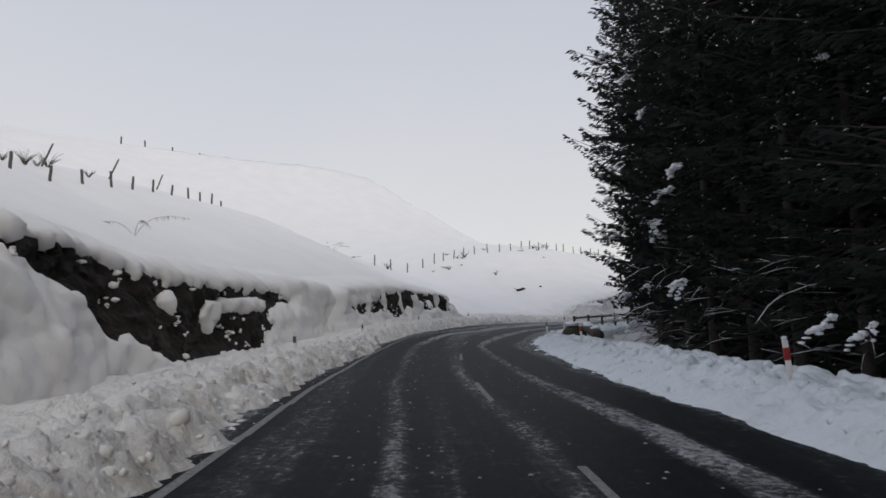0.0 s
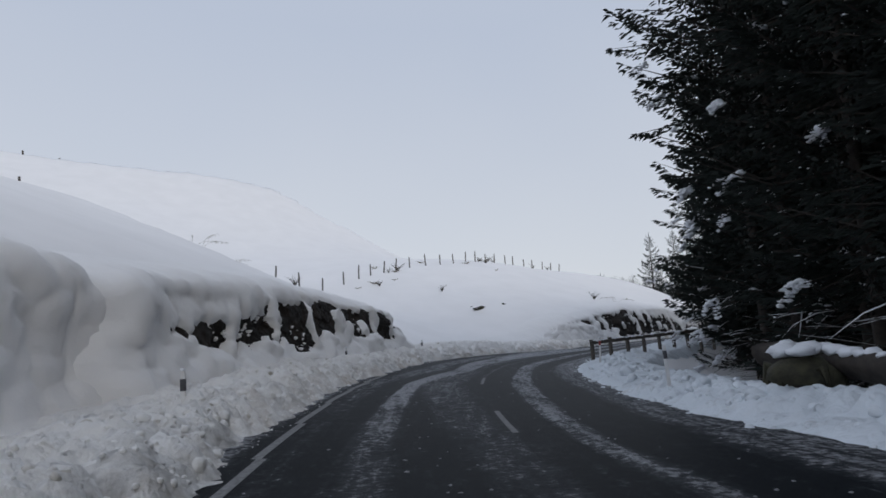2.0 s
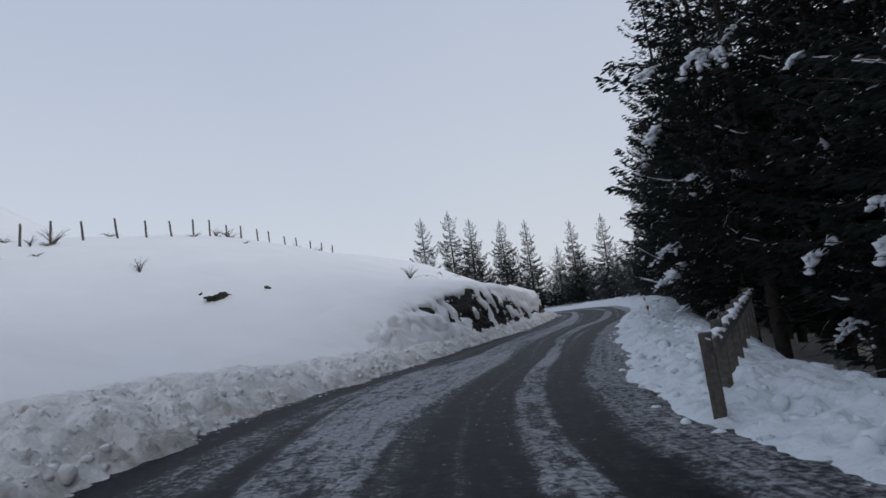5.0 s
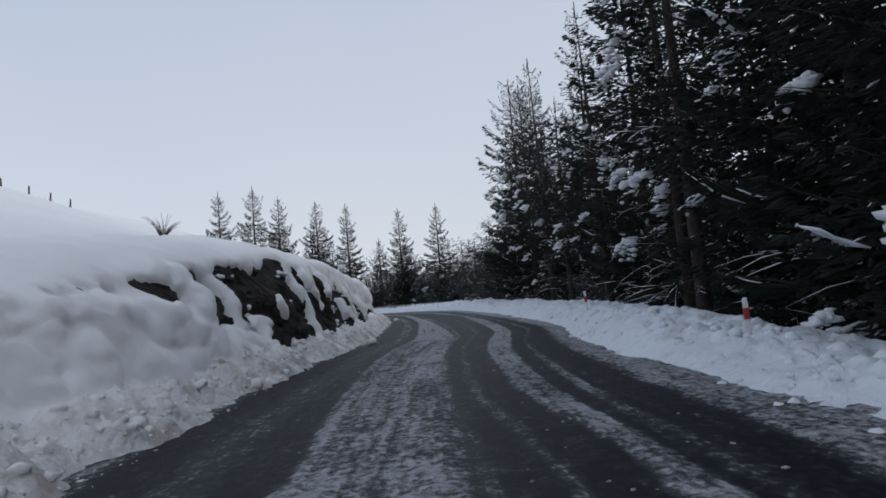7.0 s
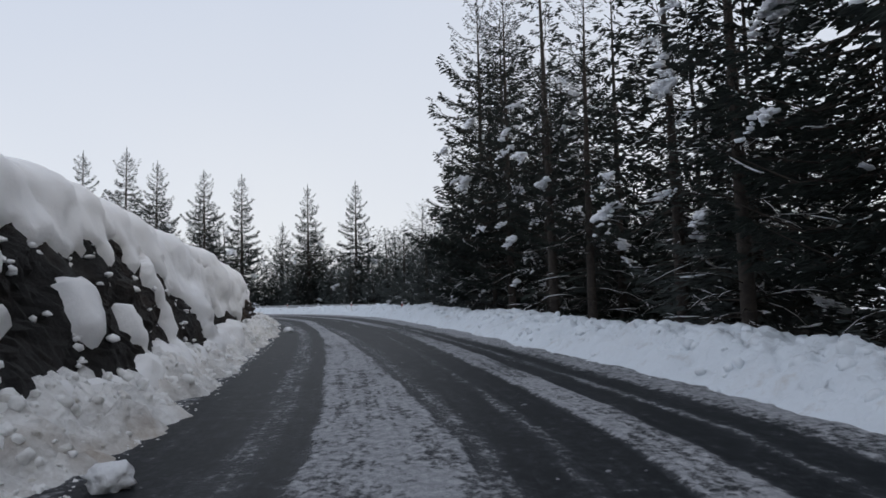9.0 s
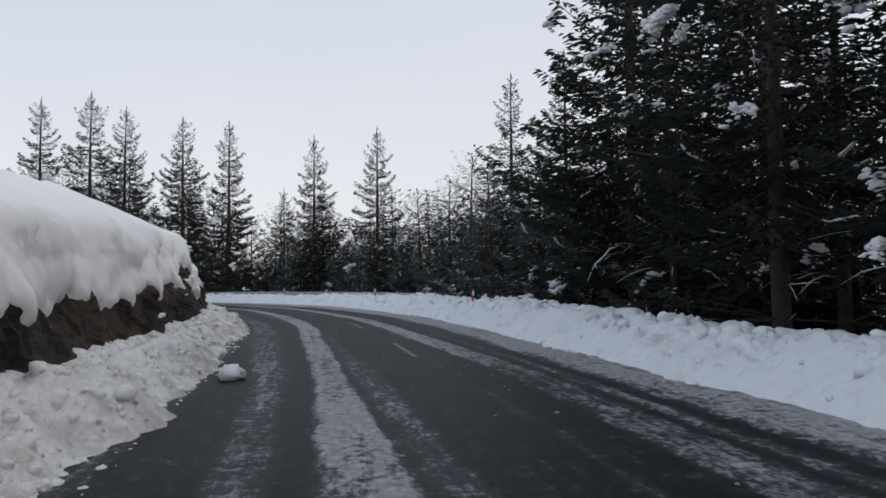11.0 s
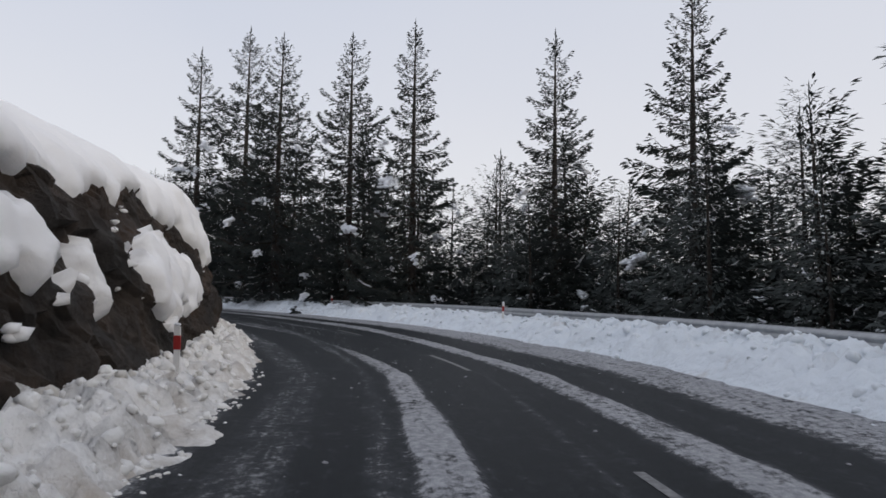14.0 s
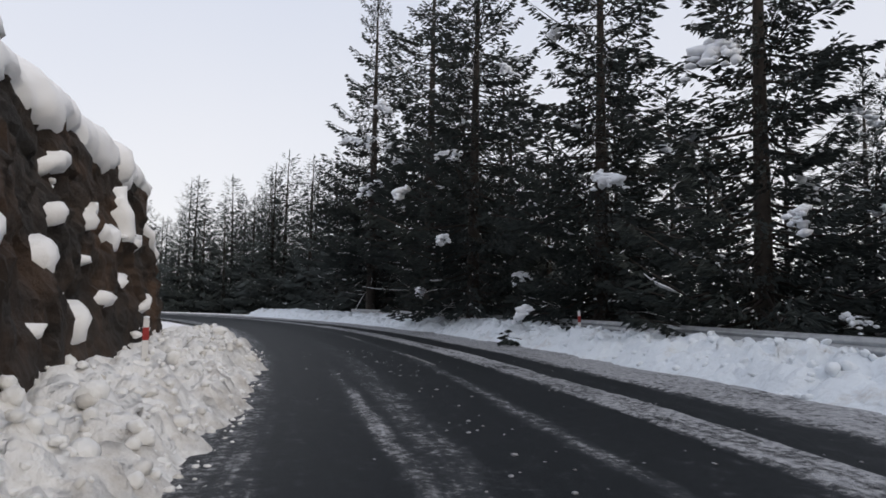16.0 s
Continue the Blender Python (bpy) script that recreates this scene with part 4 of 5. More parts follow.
def make_conifer(seed, height, spread, bare, fine, needle, density=1.0, snowy=1.0, light=False, taper=0.75, dead=1.0):
    """A conifer: trunk, whorls of boughs set with thick needle shoots, dead twigs below, snow along the boughs."""
    rng = random.Random(seed)
    root = new("conifer")
    bend = (rng.uniform(-0.25, 0.25), rng.uniform(-0.25, 0.25))
    trunk = Pile()
    levels = np.linspace(0, 1, 12)
    axis = [np.array((bend[0] * t * t, bend[1] * t * t, height * t)) for t in levels]
    trunk.add(*tube(axis, [min(0.015 * height, 0.25) * (1 - t) ** 0.9 + 0.012 for t in levels], 7))
    crown, twigs, snow, boughs = Pile(), Pile(), Pile(), Pile()
    up = np.array((0, 0, 1.0))

    def shoot(base, way, ln, wd):
        """One bottle-brush shoot: two crossed blades, widest past the middle."""
        way = way / (np.linalg.norm(way) + 1e-9)
        u = np.cross(way, up)
        u /= np.linalg.norm(u) + 1e-9
        w = np.cross(u, way)
        mid, tip = base + way * ln * rng.uniform(0.4, 0.65), base + way * ln - up * 0.08 * ln
        turn = rng.uniform(0, 1.57)
        for th in (turn, turn + 1.57) if not light else (turn * 0.4,):
            x = (math.cos(th) * u + math.sin(th) * w) * wd * 0.5
            n = len(crown.v)
            crown.v.extend((base, mid + x, tip, mid - x))
            crown.f.append((n, n + 1, n + 2, n + 3))

    z = bare * height * rng.uniform(0.8, 1.1)
    gap = 0.028 * height**0.5 * 4.0**0.5 * 2.0
    while z < height * 0.985:
        t = z / height
        reach = spread * min(1.0, (1 - t) ** taper * 1.15) * (0.7 + 0.3 * min(1, (t - bare * 0.5) * 5) if taper > 0.4 else 0.5 + 0.5 * min(1, t / 0.4)) * rng.uniform(0.72, 1.12) + 0.16
        count = max(3, round((4.0 + 2.2 * (1 - t)) * density))
        turn = rng.uniform(0, 6.28)
        for k in range(count):
            az = turn + 6.283 * k / count + rng.uniform(-0.4, 0.4)
            length = reach * rng.uniform(0.42, 1.28)
            lift = (0.55 if t > 0.8 else 0.28 if t > 0.6 else 0.06) + rng.uniform(-0.2, 0.2) - 0.28 * (1 - t)
            out = np.array((math.cos(az), math.sin(az), 0))
            side = np.array((-math.sin(az), math.cos(az), 0))
            base = np.array((bend[0] * t * t, bend[1] * t * t, z + rng.uniform(-0.2, 0.2)))
            curl = rng.uniform(0.05, 0.3)
            spine = [base + out * length * a + up * length * (lift * a - 0.36 * a * (1 - a) + curl * a**3) for a in (0, 0.25, 0.5, 0.75, 1.0)]

            def at(a):
                i = min(3, int(a * 4))
                return spine[i] + (spine[i + 1] - spine[i]) * (a * 4 - i)

            if not light:
                boughs.add(*tube([spine[0], spine[2], spine[4]], [0.010 * length + 0.012, 0.008 * length + 0.006, 0.004], 3))
            # shoots fill a frond on both sides of the bough and reach past its end
            size = 0.72 if light and fine < 5 else 0.38 if light and fine > 8 else 0.52 if light else 0.24 if fine > 10 else 0.27
            pieces = 4 + int(length * fine * (2.0 if light else 2.4))
            for j in range(pieces):
                a = 0.16 + 0.84 * ((j + rng.random()) / pieces) ** 0.8
                half = (0.10 + 0.30 * length * (1.02 - a) ** 0.8) * min(1, a * 2.2)
                off = rng.uniform(-1, 1)
                p0 = at(a) + side * off * half - up * abs(off) * half * 0.28 + up * rng.uniform(-0.09, 0.07)
                ln = size * rng.uniform(0.65, 1.3) * (0.75 + 0.12 * min(length, 3.5)) * (0.7 if t > 0.85 else 1.0)
                way = out * rng.uniform(0.5, 1.0) + side * (off * 0.75 + rng.uniform(-0.25, 0.25)) + up * (rng.uniform(-0.42, 0.22) + 0.5 * max(0, t - 0.55))
                shoot(p0, way, ln, ln * rng.uniform(0.22, 0.34))
            shoot(spine[4] - out * 0.1, out + up * (0.15 + 0.6 * max(0, t - 0.5)), size * 1.05, size * 0.3)
            # flecks and strips of snow
            if snowy > 0.3 and rng.random() < 0.75 * min(1, snowy):
                for j in range(2 if light else 3):
                    a = rng.uniform(0.3, 1.0)
                    c = at(a) + side * rng.uniform(-0.3, 0.3) * length * (1.05 - a) + up * 0.05
                    ln = rng.uniform(0.06, 0.2)
                    way = out * rng.uniform(0.4, 1.0) + side * rng.uniform(-0.7, 0.7) - up * rng.uniform(0, 0.4)
                    r = rng.uniform(0.014, 0.04)
                    wide = np.cross(way, up) * r
                    snow.add([c - way * ln, c + wide, c + way * ln, c - wide, c + up * r], [(0, 1, 4), (1, 2, 4), (2, 3, 4), (3, 0, 4), (0, 3, 2, 1)])
            if snowy and rng.random() < 0.15 * snowy * (1.3 - t):
                a0 = rng.uniform(0.35, 0.75)
                a1 = min(1.0, a0 + rng.uniform(0.12, 0.3))
                snow_strip(snow, [at(a) + up * 0.05 + side * rng.uniform(-0.06, 0.06) for a in np.linspace(a0, a1, 5)], rng.uniform(0.035, 0.085) * min(1.2, 0.5 + 0.3 * length), rng)
        z += gap * rng.uniform(0.7, 1.35) * (0.62 + 0.45 * t) / density**0.5
    # heavy loads draped over outer boughs, each a fan of drooping lumps
    if snowy:
        iv, jf = icosphere()
        for k in range(int((3 if light else 10) * snowy)):
            az, t = rng.uniform(0, 6.28), rng.uniform(max(bare * 0.7, 0.05), 0.66)
            out, side = np.array((math.cos(az), math.sin(az), 0)), np.array((-math.sin(az), math.cos(az), 0))
            reach = spread * (1 - t) ** taper * rng.uniform(0.8, 1.05)
            c = out * reach * (0.86 if light else 0.98) + up * (t * height - 0.1 * reach)
            heavy = 1.0 if light else rng.choice((0.75, 0.9, 1.1, 1.35))
            spanned = rng.uniform(0.4, 0.95)
            for j in range(rng.randint(2, 4) if light else rng.randint(4, 7)):
                turn = rng.uniform(-0.9, 0.9)
                way = out * math.cos(turn) + side * math.sin(turn)
                ln, drop, wide = spanned * rng.uniform(0.5, 1.0), rng.uniform(0.3, 1.0) * heavy**0.7, rng.uniform(0.05, 0.11) * heavy
                start = c + side * rng.uniform(-0.3, 0.3) * spanned + up * rng.uniform(-0.1, 0.1)
                for a in np.linspace(0, 1, 5 if light else 7):
                    q = start + way * ln * a - up * drop * ln * a * a + np.array([rng.uniform(-0.04, 0.04) for m in range(3)])
                    r = wide * rng.uniform(0.6, 1.3)
                    axes = way * rng.uniform(0.9, 1.7), np.cross(way, up) * rng.uniform(0.7, 1.5), up * rng.uniform(0.4, 0.9)
                    snow.add([q + r * rng.uniform(0.75, 1.25) * (v[0] * axes[0] + v[1] * axes[1] + v[2] * axes[2]) for v in iv], jf)
    # leader
    tipz = axis[-1]
    for k in range(12):
        az = rng.uniform(0, 6.28)
        shoot(tipz - up * 1.3 * k / 12, np.array((math.cos(az) * 0.5, math.sin(az) * 0.5, 1.0)), 0.22 + 0.02 * k, 0.08)
    shoot(tipz - up * 0.1, up + 0.02, 0.6, 0.07)
    # dead lower twigs
    for k in range(int(44 * bare * 4 * dead)):
        z = rng.uniform(0.05, max(0.1, bare * 1.25)) * height
        az = rng.uniform(0, 6.28)
        ln = spread * rng.uniform(0.35, 1.0)
        out = np.array((math.cos(az), math.sin(az), rng.uniform(-0.15, 0.3)))
        sway = np.array((-math.sin(az), math.cos(az), 0)) * rng.uniform(-0.25, 0.25) * ln
        p = np.array((0, 0, z))
        drop = rng.uniform(-0.1, 0.45) * ln
        arc = [p + out * ln * a + sway * a * a - up * drop * a * a * a for a in (0, 0.3, 0.55, 0.8, 1.0)]
        twigs.add(*tube(arc, [0.028, 0.02, 0.015, 0.01, 0.004], 3))
        loaded = snowy and not light and rng.random() < 0.5
        if loaded:
            first = rng.choice((1, 1, 2))
            snow_strip(snow, [c + up * 0.014 for c in arc[first:]], rng.choice((0.007, 0.009, 0.013, 0.02)), rng, 0.9)
        if not light:
            for fork_at in (2, 3):
                if rng.random() < 0.7:
                    c = arc[fork_at]
                    fork = c + (out * 0.4 + np.array((-math.sin(az), math.cos(az), 0)) * rng.choice((-0.35, 0.35))) * ln * rng.uniform(0.3, 0.7) + up * rng.uniform(-0.1, 0.2)
                    twigs.add(*tube([c, fork], [0.012, 0.004], 3))
                    if loaded and rng.random() < 0.6:
                        snow_strip(snow, [c + up * 0.012, (c + fork) / 2 + up * 0.012, fork], 0.012, rng, 0.9)
    part_of("trunk", trunk.mesh("trunk", BARK), root)
    part_of("crown", crown.mesh("crown", needle, False), root)["kind"] = "stuff"
    if boughs.v:
        part_of("bough_wood", boughs.mesh("bough_wood", BARK), root)["kind"] = "stuff"
    if twigs.v:
        part_of("dead_wood", twigs.mesh("dead_wood", BARK), root, "bare dead lower twigs")["kind"] = "stuff"
    if snow.v:
        part_of("snow_load", snow.mesh("snow_load", SNOW_TREE), root, "strips and clumps of snow on the boughs")["kind"] = "stuff"
    return root


LABEL_TALL = "tall dark conifer with drooping boughs and clumps of snow"
KINDS = {}
for key, args in {
    "wall1": (1, 20.0, 3.8, 0.16, 9.0, NEEDLE, 1.0, 1.0, False, 0.5, 0.8),
    "wall2": (2, 22.0, 4.0, 0.22, 9.0, NEEDLE, 1.0, 1.0, False, 0.5, 0.8),
    "wall3": (3, 18.0, 3.7, 0.14, 9.0, NEEDLE, 1.0, 1.2, False, 0.55, 0.8),
    "back1": (11, 20.0, 3.7, 0.10, 2.6, NEEDLE, 0.95, 0.4, True, 0.5),
    "back2": (12, 22.0, 3.9, 0.12, 2.6, NEEDLE, 0.95, 0.4, True, 0.5),
    # unseen upper height added so that these shade the ridge and the road
    "tall1": (21, 33.0, 4.4, 0.15, 8.0, NEEDLE, 0.9, 0.7, False, 0.35, 1.0),
    "tall2": (22, 31.0, 4.2, 0.16, 8.0, NEEDLE, 0.9, 0.7, False, 0.35, 1.0),
    "open1": (23, 19.0, 3.3, 0.30, 9.0, NEEDLE, 0.75, 0.9, False, 0.6, 1.1),
    "open2": (24, 21.0, 3.0, 0.36, 9.0, NEEDLE, 0.7, 0.9, False, 0.6, 1.1),
    "rear1": (25, 20.0, 3.6, 0.10, 2.6, NEEDLE, 0.95, 0.5, True, 0.55),
    "rear2": (26, 21.0, 3.8, 0.12, 2.6, NEEDLE, 0.95, 0.5, True, 0.55),
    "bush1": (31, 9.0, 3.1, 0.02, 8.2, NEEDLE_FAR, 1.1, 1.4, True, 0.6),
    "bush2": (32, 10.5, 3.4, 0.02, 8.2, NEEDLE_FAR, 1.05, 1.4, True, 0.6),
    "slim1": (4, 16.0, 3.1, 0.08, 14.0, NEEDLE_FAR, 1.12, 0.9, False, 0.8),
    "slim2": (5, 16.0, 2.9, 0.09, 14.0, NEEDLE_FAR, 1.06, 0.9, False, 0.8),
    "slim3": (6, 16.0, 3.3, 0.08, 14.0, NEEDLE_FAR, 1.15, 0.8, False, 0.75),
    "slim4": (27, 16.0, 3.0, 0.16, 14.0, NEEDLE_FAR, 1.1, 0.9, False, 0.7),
    "far1": (14, 16.0, 3.3, 0.05, 5.5, NEEDLE_HAZE, 1.0, 0.5, True),
    "far2": (15, 16.0, 3.6, 0.05, 5.5, NEEDLE_HAZE, 1.0, 0.5, True),
    "young1": (7, 9.0, 2.2, 0.02, 4.5, NEEDLE_HAZE, 0.8, 1.0, True),
    "young2": (8, 10.0, 2.4, 0.02, 4.5, NEEDLE_HAZE, 0.8, 1.0, True),
}.items():
    KINDS[key] = tagged(make_conifer(*args), LABEL_TALL, "conifer", "roadside conifers")
USED = set()


def height_at(x, y):
    return float(ground_height(np.array([x]), np.array([y]))[0])


def plant(key, x, y, size=1.0, turn=0.0, z=None, label="", lean=0.0):
    src = KINDS[key]
    z = height_at(x, y) - 0.1 if z is None else z
    m = pose(x, y, z, lean, 0, turn)
    if key not in USED:
        USED.add(key)
        src.scale = (size, size, size)
        src.matrix_basis = m @ Matrix.Diagonal((size, size, size, 1))
        ob = src
    else:
        src_scale = src.scale.copy()
        src.scale = (size, size, size)
        ob = copy_thing(src, m)
        src.scale = src_scale
    if label:
        ob["label"] = label
    return ob


def build_forest():
    rng = random.Random(77)
    # the dark wall of tall trees from the start to the end of the first bend
    # trees short of s = 60 stand unseen behind the camera, added to block light
    s = 30.0
    while s < 186:
        first = float(np.interp(s, [50, 112, 118, 130, 138, 186], [8.3, 8.3, 9.2, 8.0, 4.8, 4.4]))
        for lane in range(3 if 45 < s < 150 else 2):
            d = float(half_width(s)) + first + 3.3 * lane + rng.uniform(-0.6, 0.9)
            x, y = beside(s + rng.uniform(-0.9, 0.9), d)
            size = rng.uniform(0.85, 1.12) * float(np.interp(s, [100, 125, 140, 165, 172], [1.08, 1.0, 0.88, 0.85, 0.72]))
            if s < 116 and lane < 1:
                kind, size = rng.choice(("tall1", "tall2")), rng.uniform(0.92, 1.05)
            elif s > 150:
                kind = rng.choice(("open1", "open2", "wall2")) if lane == 0 else rng.choice(("rear1", "rear2", "open2"))
            else:
                kind = rng.choice(("wall1", "wall2", "wall3")) if lane == 0 else rng.choice(("back1", "back2"))
            plant(kind, float(x), float(y), size, rng.uniform(0, 360))
        s += rng.uniform(3.0, 4.2)
    s = 164.0
    while s < 222:
        for lane in range(2):
            x, y = beside(s + rng.uniform(-1.5, 1.5), float(half_width(s)) + 15.0 + 5.0 * lane + rng.uniform(-1.5, 1.5))
            kind = rng.choice(("rear1", "bush1", "bush2"))
            plant(kind, float(x), float(y), (rng.uniform(0.55, 0.72) if kind == "rear1" else rng.uniform(1.1, 1.45)) * float(np.interp(s, [170, 180, 200, 222], [0.8, 1, 1, 0.7])), rng.uniform(0, 360))
        s += rng.uniform(4.0, 5.0)
    # younger trees that close the gaps low down and fill the slope beyond
    young = "bushy young conifer dusted with snow, among taller trees"
    s = 152.0
    while s < 236:
        for lane in range(3 if s > 184 else 2):
            r = (6.2 if s < 212 else 8.0) + 5.0 * lane + rng.uniform(-0.8, 1.2)
            if s < 184 and lane == 0 and rng.random() < 0.6:
                continue
            x, y = beside(s + rng.uniform(-1.2, 1.2), float(half_width(s)) + r)
            plant(rng.choice(("bush1", "bush2")), float(x), float(y), rng.uniform(0.75, 1.1) * (0.9, 1.2, 1.35)[lane], rng.uniform(0, 360), label=young)
        s += rng.uniform(3.2, 4.4)
    s = 198.0
    while s < 242:
        for lane in range(2):
            x, y = beside(s + rng.uniform(-1.2, 1.2), float(half_width(s)) + 13.5 + 6.5 * lane + rng.uniform(-1, 1))
            plant(rng.choice(("bush1", "bush2")), float(x), float(y), rng.uniform(1.0, 1.4), rng.uniform(0, 360), label="dense dark conifer in the wood behind the road")
        s += rng.uniform(3.0, 4.0)
    for s in (238, 243, 249):
        x, y = beside(s, float(half_width(s)) + rng.uniform(9, 14))
        plant(rng.choice(("young1", "young2")), float(x), float(y), rng.uniform(0.6, 0.9), rng.uniform(0, 360), label=young)
    # two big old trees that lean over the ridge where the bend opens
    for s, r, kind, size in ((186.5, 5.6, "wall1", 1.05), (189.5, 8.2, "wall2", 1.0), (187.5, 11.5, "wall3", 1.1)):
        x, y = beside(s, float(half_width(s)) + r)
        plant(kind, float(x), float(y), size, 70 * s)
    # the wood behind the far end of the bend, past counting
    piles = {"trunk": ([], [], BARK), "crown": ([], [], NEEDLE_HAZE), "snow_load": ([], [], SNOW_TREE)}
    s = 246.0
    while s < 335:
        for lane in range(3):
            r = 7.5 + 3.4 * lane + rng.uniform(-1.0, 1.5)
            x, y = beside(s + rng.uniform(-1.5, 1.5), float(half_width(s)) + r)
            src, size, th = KINDS[rng.choice(("far1", "far2"))], rng.uniform(0.75, 1.2), rng.uniform(0, 6.28)
            base = np.array((float(x), float(y), height_at(float(x), float(y)) - 0.1))
            rot = np.array(((math.cos(th), math.sin(th), 0), (-math.sin(th), math.cos(th), 0), (0, 0, 1)))
            for ch in src.children:
                name = ch.name.split(".")[0]
                if name in piles:
                    v, f, _ = piles[name]
                    n = len(v)
                    v.extend((np.array([p.co[:] for p in ch.data.vertices]) @ rot * size + base).tolist())
                    f.extend(tuple(i + n for i in p.vertices) for p in ch.data.polygons)
        s += rng.uniform(2.5, 3.6)
    wood = tagged(new("far_wood"), "distant dark conifer wood behind the bend, dusted with snow", "wood", kind="stuff")
    for name, (v, f, mat) in piles.items():
        part_of(name, mesh_from(name, v, f, mat, False), wood)["kind"] = "stuff"


build_forest()
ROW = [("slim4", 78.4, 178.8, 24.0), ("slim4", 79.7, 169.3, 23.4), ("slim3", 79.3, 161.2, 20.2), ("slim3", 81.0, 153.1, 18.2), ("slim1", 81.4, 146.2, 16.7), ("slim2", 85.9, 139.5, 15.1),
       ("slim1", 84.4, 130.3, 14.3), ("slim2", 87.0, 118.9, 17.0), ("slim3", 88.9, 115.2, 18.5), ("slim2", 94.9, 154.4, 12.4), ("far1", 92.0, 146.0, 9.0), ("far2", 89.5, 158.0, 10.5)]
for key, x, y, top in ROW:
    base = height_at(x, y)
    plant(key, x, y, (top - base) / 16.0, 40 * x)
for key, src in KINDS.items():
    if key not in USED:
        for ob in [*src.children, src]:
            bpy.data.objects.remove(ob)


# ---- posts, fences, rails ----
def box(bm, x0, x1, y0, y1, z0, z1):
    m = Matrix.LocRotScale(((x0 + x1) / 2, (y0 + y1) / 2, (z0 + z1) / 2), None, (x1 - x0, y1 - y0, z1 - z0))
    return bmesh.ops.create_cube(bm, size=1.0, matrix=m)


def bevelled(bm, width=0.008):
    bmesh.ops.bevel(bm, geom=list(bm.edges), offset=width, segments=2, affect="EDGES", profile=0.6)
    return bm


def marker_post(reflector, label):
    """An edge marker post: flat shaft with a slanted top and a band."""
    root = new("marker_post")
    bm = bmesh.new()
    box(bm, -0.04, 0.04, -0.016, 0.016, -0.7, 1.0)
    for v in bm.verts:
        if v.co.z > 0.9 and v.co.x > 0:
            v.co.z -= 0.03
    part("shaft", bevelled(bm, 0.006), WHITE_PLASTIC, root)
    bm = bmesh.new()
    box(bm, -0.043, 0.043, -0.019, 0.019, 0.68, 0.86)
    part("reflector_band", bevelled(bm, 0.004), reflector, root, "dark red band" if reflector is RED_REFLECTOR else "dark grey band")
    bm = bmesh.new()
    bmesh.ops.create_icosphere(bm, subdivisions=2, radius=0.045, matrix=Matrix.Translation((0, 0, 1.0)) @ Matrix.Diagonal((1.0, 0.6, 0.5, 1)))
    part("snow_cap", bm, SNOW_TREE, root, "small cap of snow", True)
    return tagged(root, label, "marker post", "road edge marker posts")


RED_POST = marker_post(RED_REFLECTOR, "white plastic road marker post with red band, in ploughed snow")
DARK_POST = marker_post(DARK_REFLECTOR, "white plastic road marker post with dark band, in ploughed snow")
SET_RED = [(7.0, 10.4, 1.1), (7.44, 24.9, 1.08), (12.0, 50.1, 1.08), (27.95, 70.6, 1.0), (36.2, 78.4, 1.2), (62.4, 106.2, 1.15), (69.4, 117.0, 1.15), (76.2, 132.4, 1.15), (78.6, 150.4, 1.2),
           (63.1, 123.6, 1.05), (65.9, 130.9, 1.05), (67.2, 137.2, 1.08), (67.5, 143.2, 1.16)]
SET_DARK = [(-1.79, 19.9, 1.2), (-1.16, 33.5, 1.25), (5.6, 60.0, 1.5), (8.77, 65.9, 1.2), (14.2, 74.9, 1.0), (8.4, 37.0, 1.0), (1.36, 48.08, 1.4), (33.0, 88.9, 1.0)]
rng = random.Random(4)
for src, places in ((RED_POST, SET_RED), (DARK_POST, SET_DARK)):
    for n, (x, y, top) in enumerate(places):
        k = int(np.argmin((ROAD_XY[:, 0] - x) ** 2 + (ROAD_XY[:, 1] - y) ** 2))
        turn = math.degrees(math.atan2(ROAD_T[k, 1], ROAD_T[k, 0])) - 90
        m = pose(x, y, top - 1.08, rng.uniform(-4, 4), rng.uniform(-5, 5), turn + rng.uniform(-15, 15))
        if n == 0:
            src.matrix_basis = m
        else:
            copy_thing(src, m)


def fence_post(height, radius, seed, label, group):
    r = random.Random(seed)
    root = new("fence_post")
    pile = Pile()
    pts = [(r.uniform(-0.015, 0.015), r.uniform(-0.015, 0.015), z) for z in np.linspace(-0.4, height, 6)]
    pile.add(*tube(pts, [radius, radius, radius * 0.97, radius * 0.95, radius * 0.92, radius * 0.85], 7))
    n = len(pile.v)
    pile.v.append(np.array((0, 0, height + 0.02)))
    pile.f.extend((n - 7 + a, n - 7 + (a + 1) % 7, n) for a in range(7))
    part_of("shaft", pile.mesh("shaft", WOOD), root)
    iv, jf = icosphere()
    cap = Pile()
    cap.add([np.array((0, 0, height + 0.02)) + v * (radius * 0.95, radius * 0.95, 0.05) for v in iv], jf)
    part_of("snow_cap", cap.mesh("snow_cap", SNOW_TREE), root, "small cap of snow")
    return tagged(root, label, "fence post", group)


def along(points, step, jitter, seed):
    r = random.Random(seed)
    pts = np.array(points, float)
    seg = np.r_[0, np.cumsum(np.hypot(*np.diff(pts, axis=0).T))]
    out = []
    a = 0.0
    while a < seg[-1]:
        out.append((float(np.interp(a, seg, pts[:, 0])), float(np.interp(a, seg, pts[:, 1]))))
        a += step * r.uniform(1 - jitter, 1 + jitter)
    return out


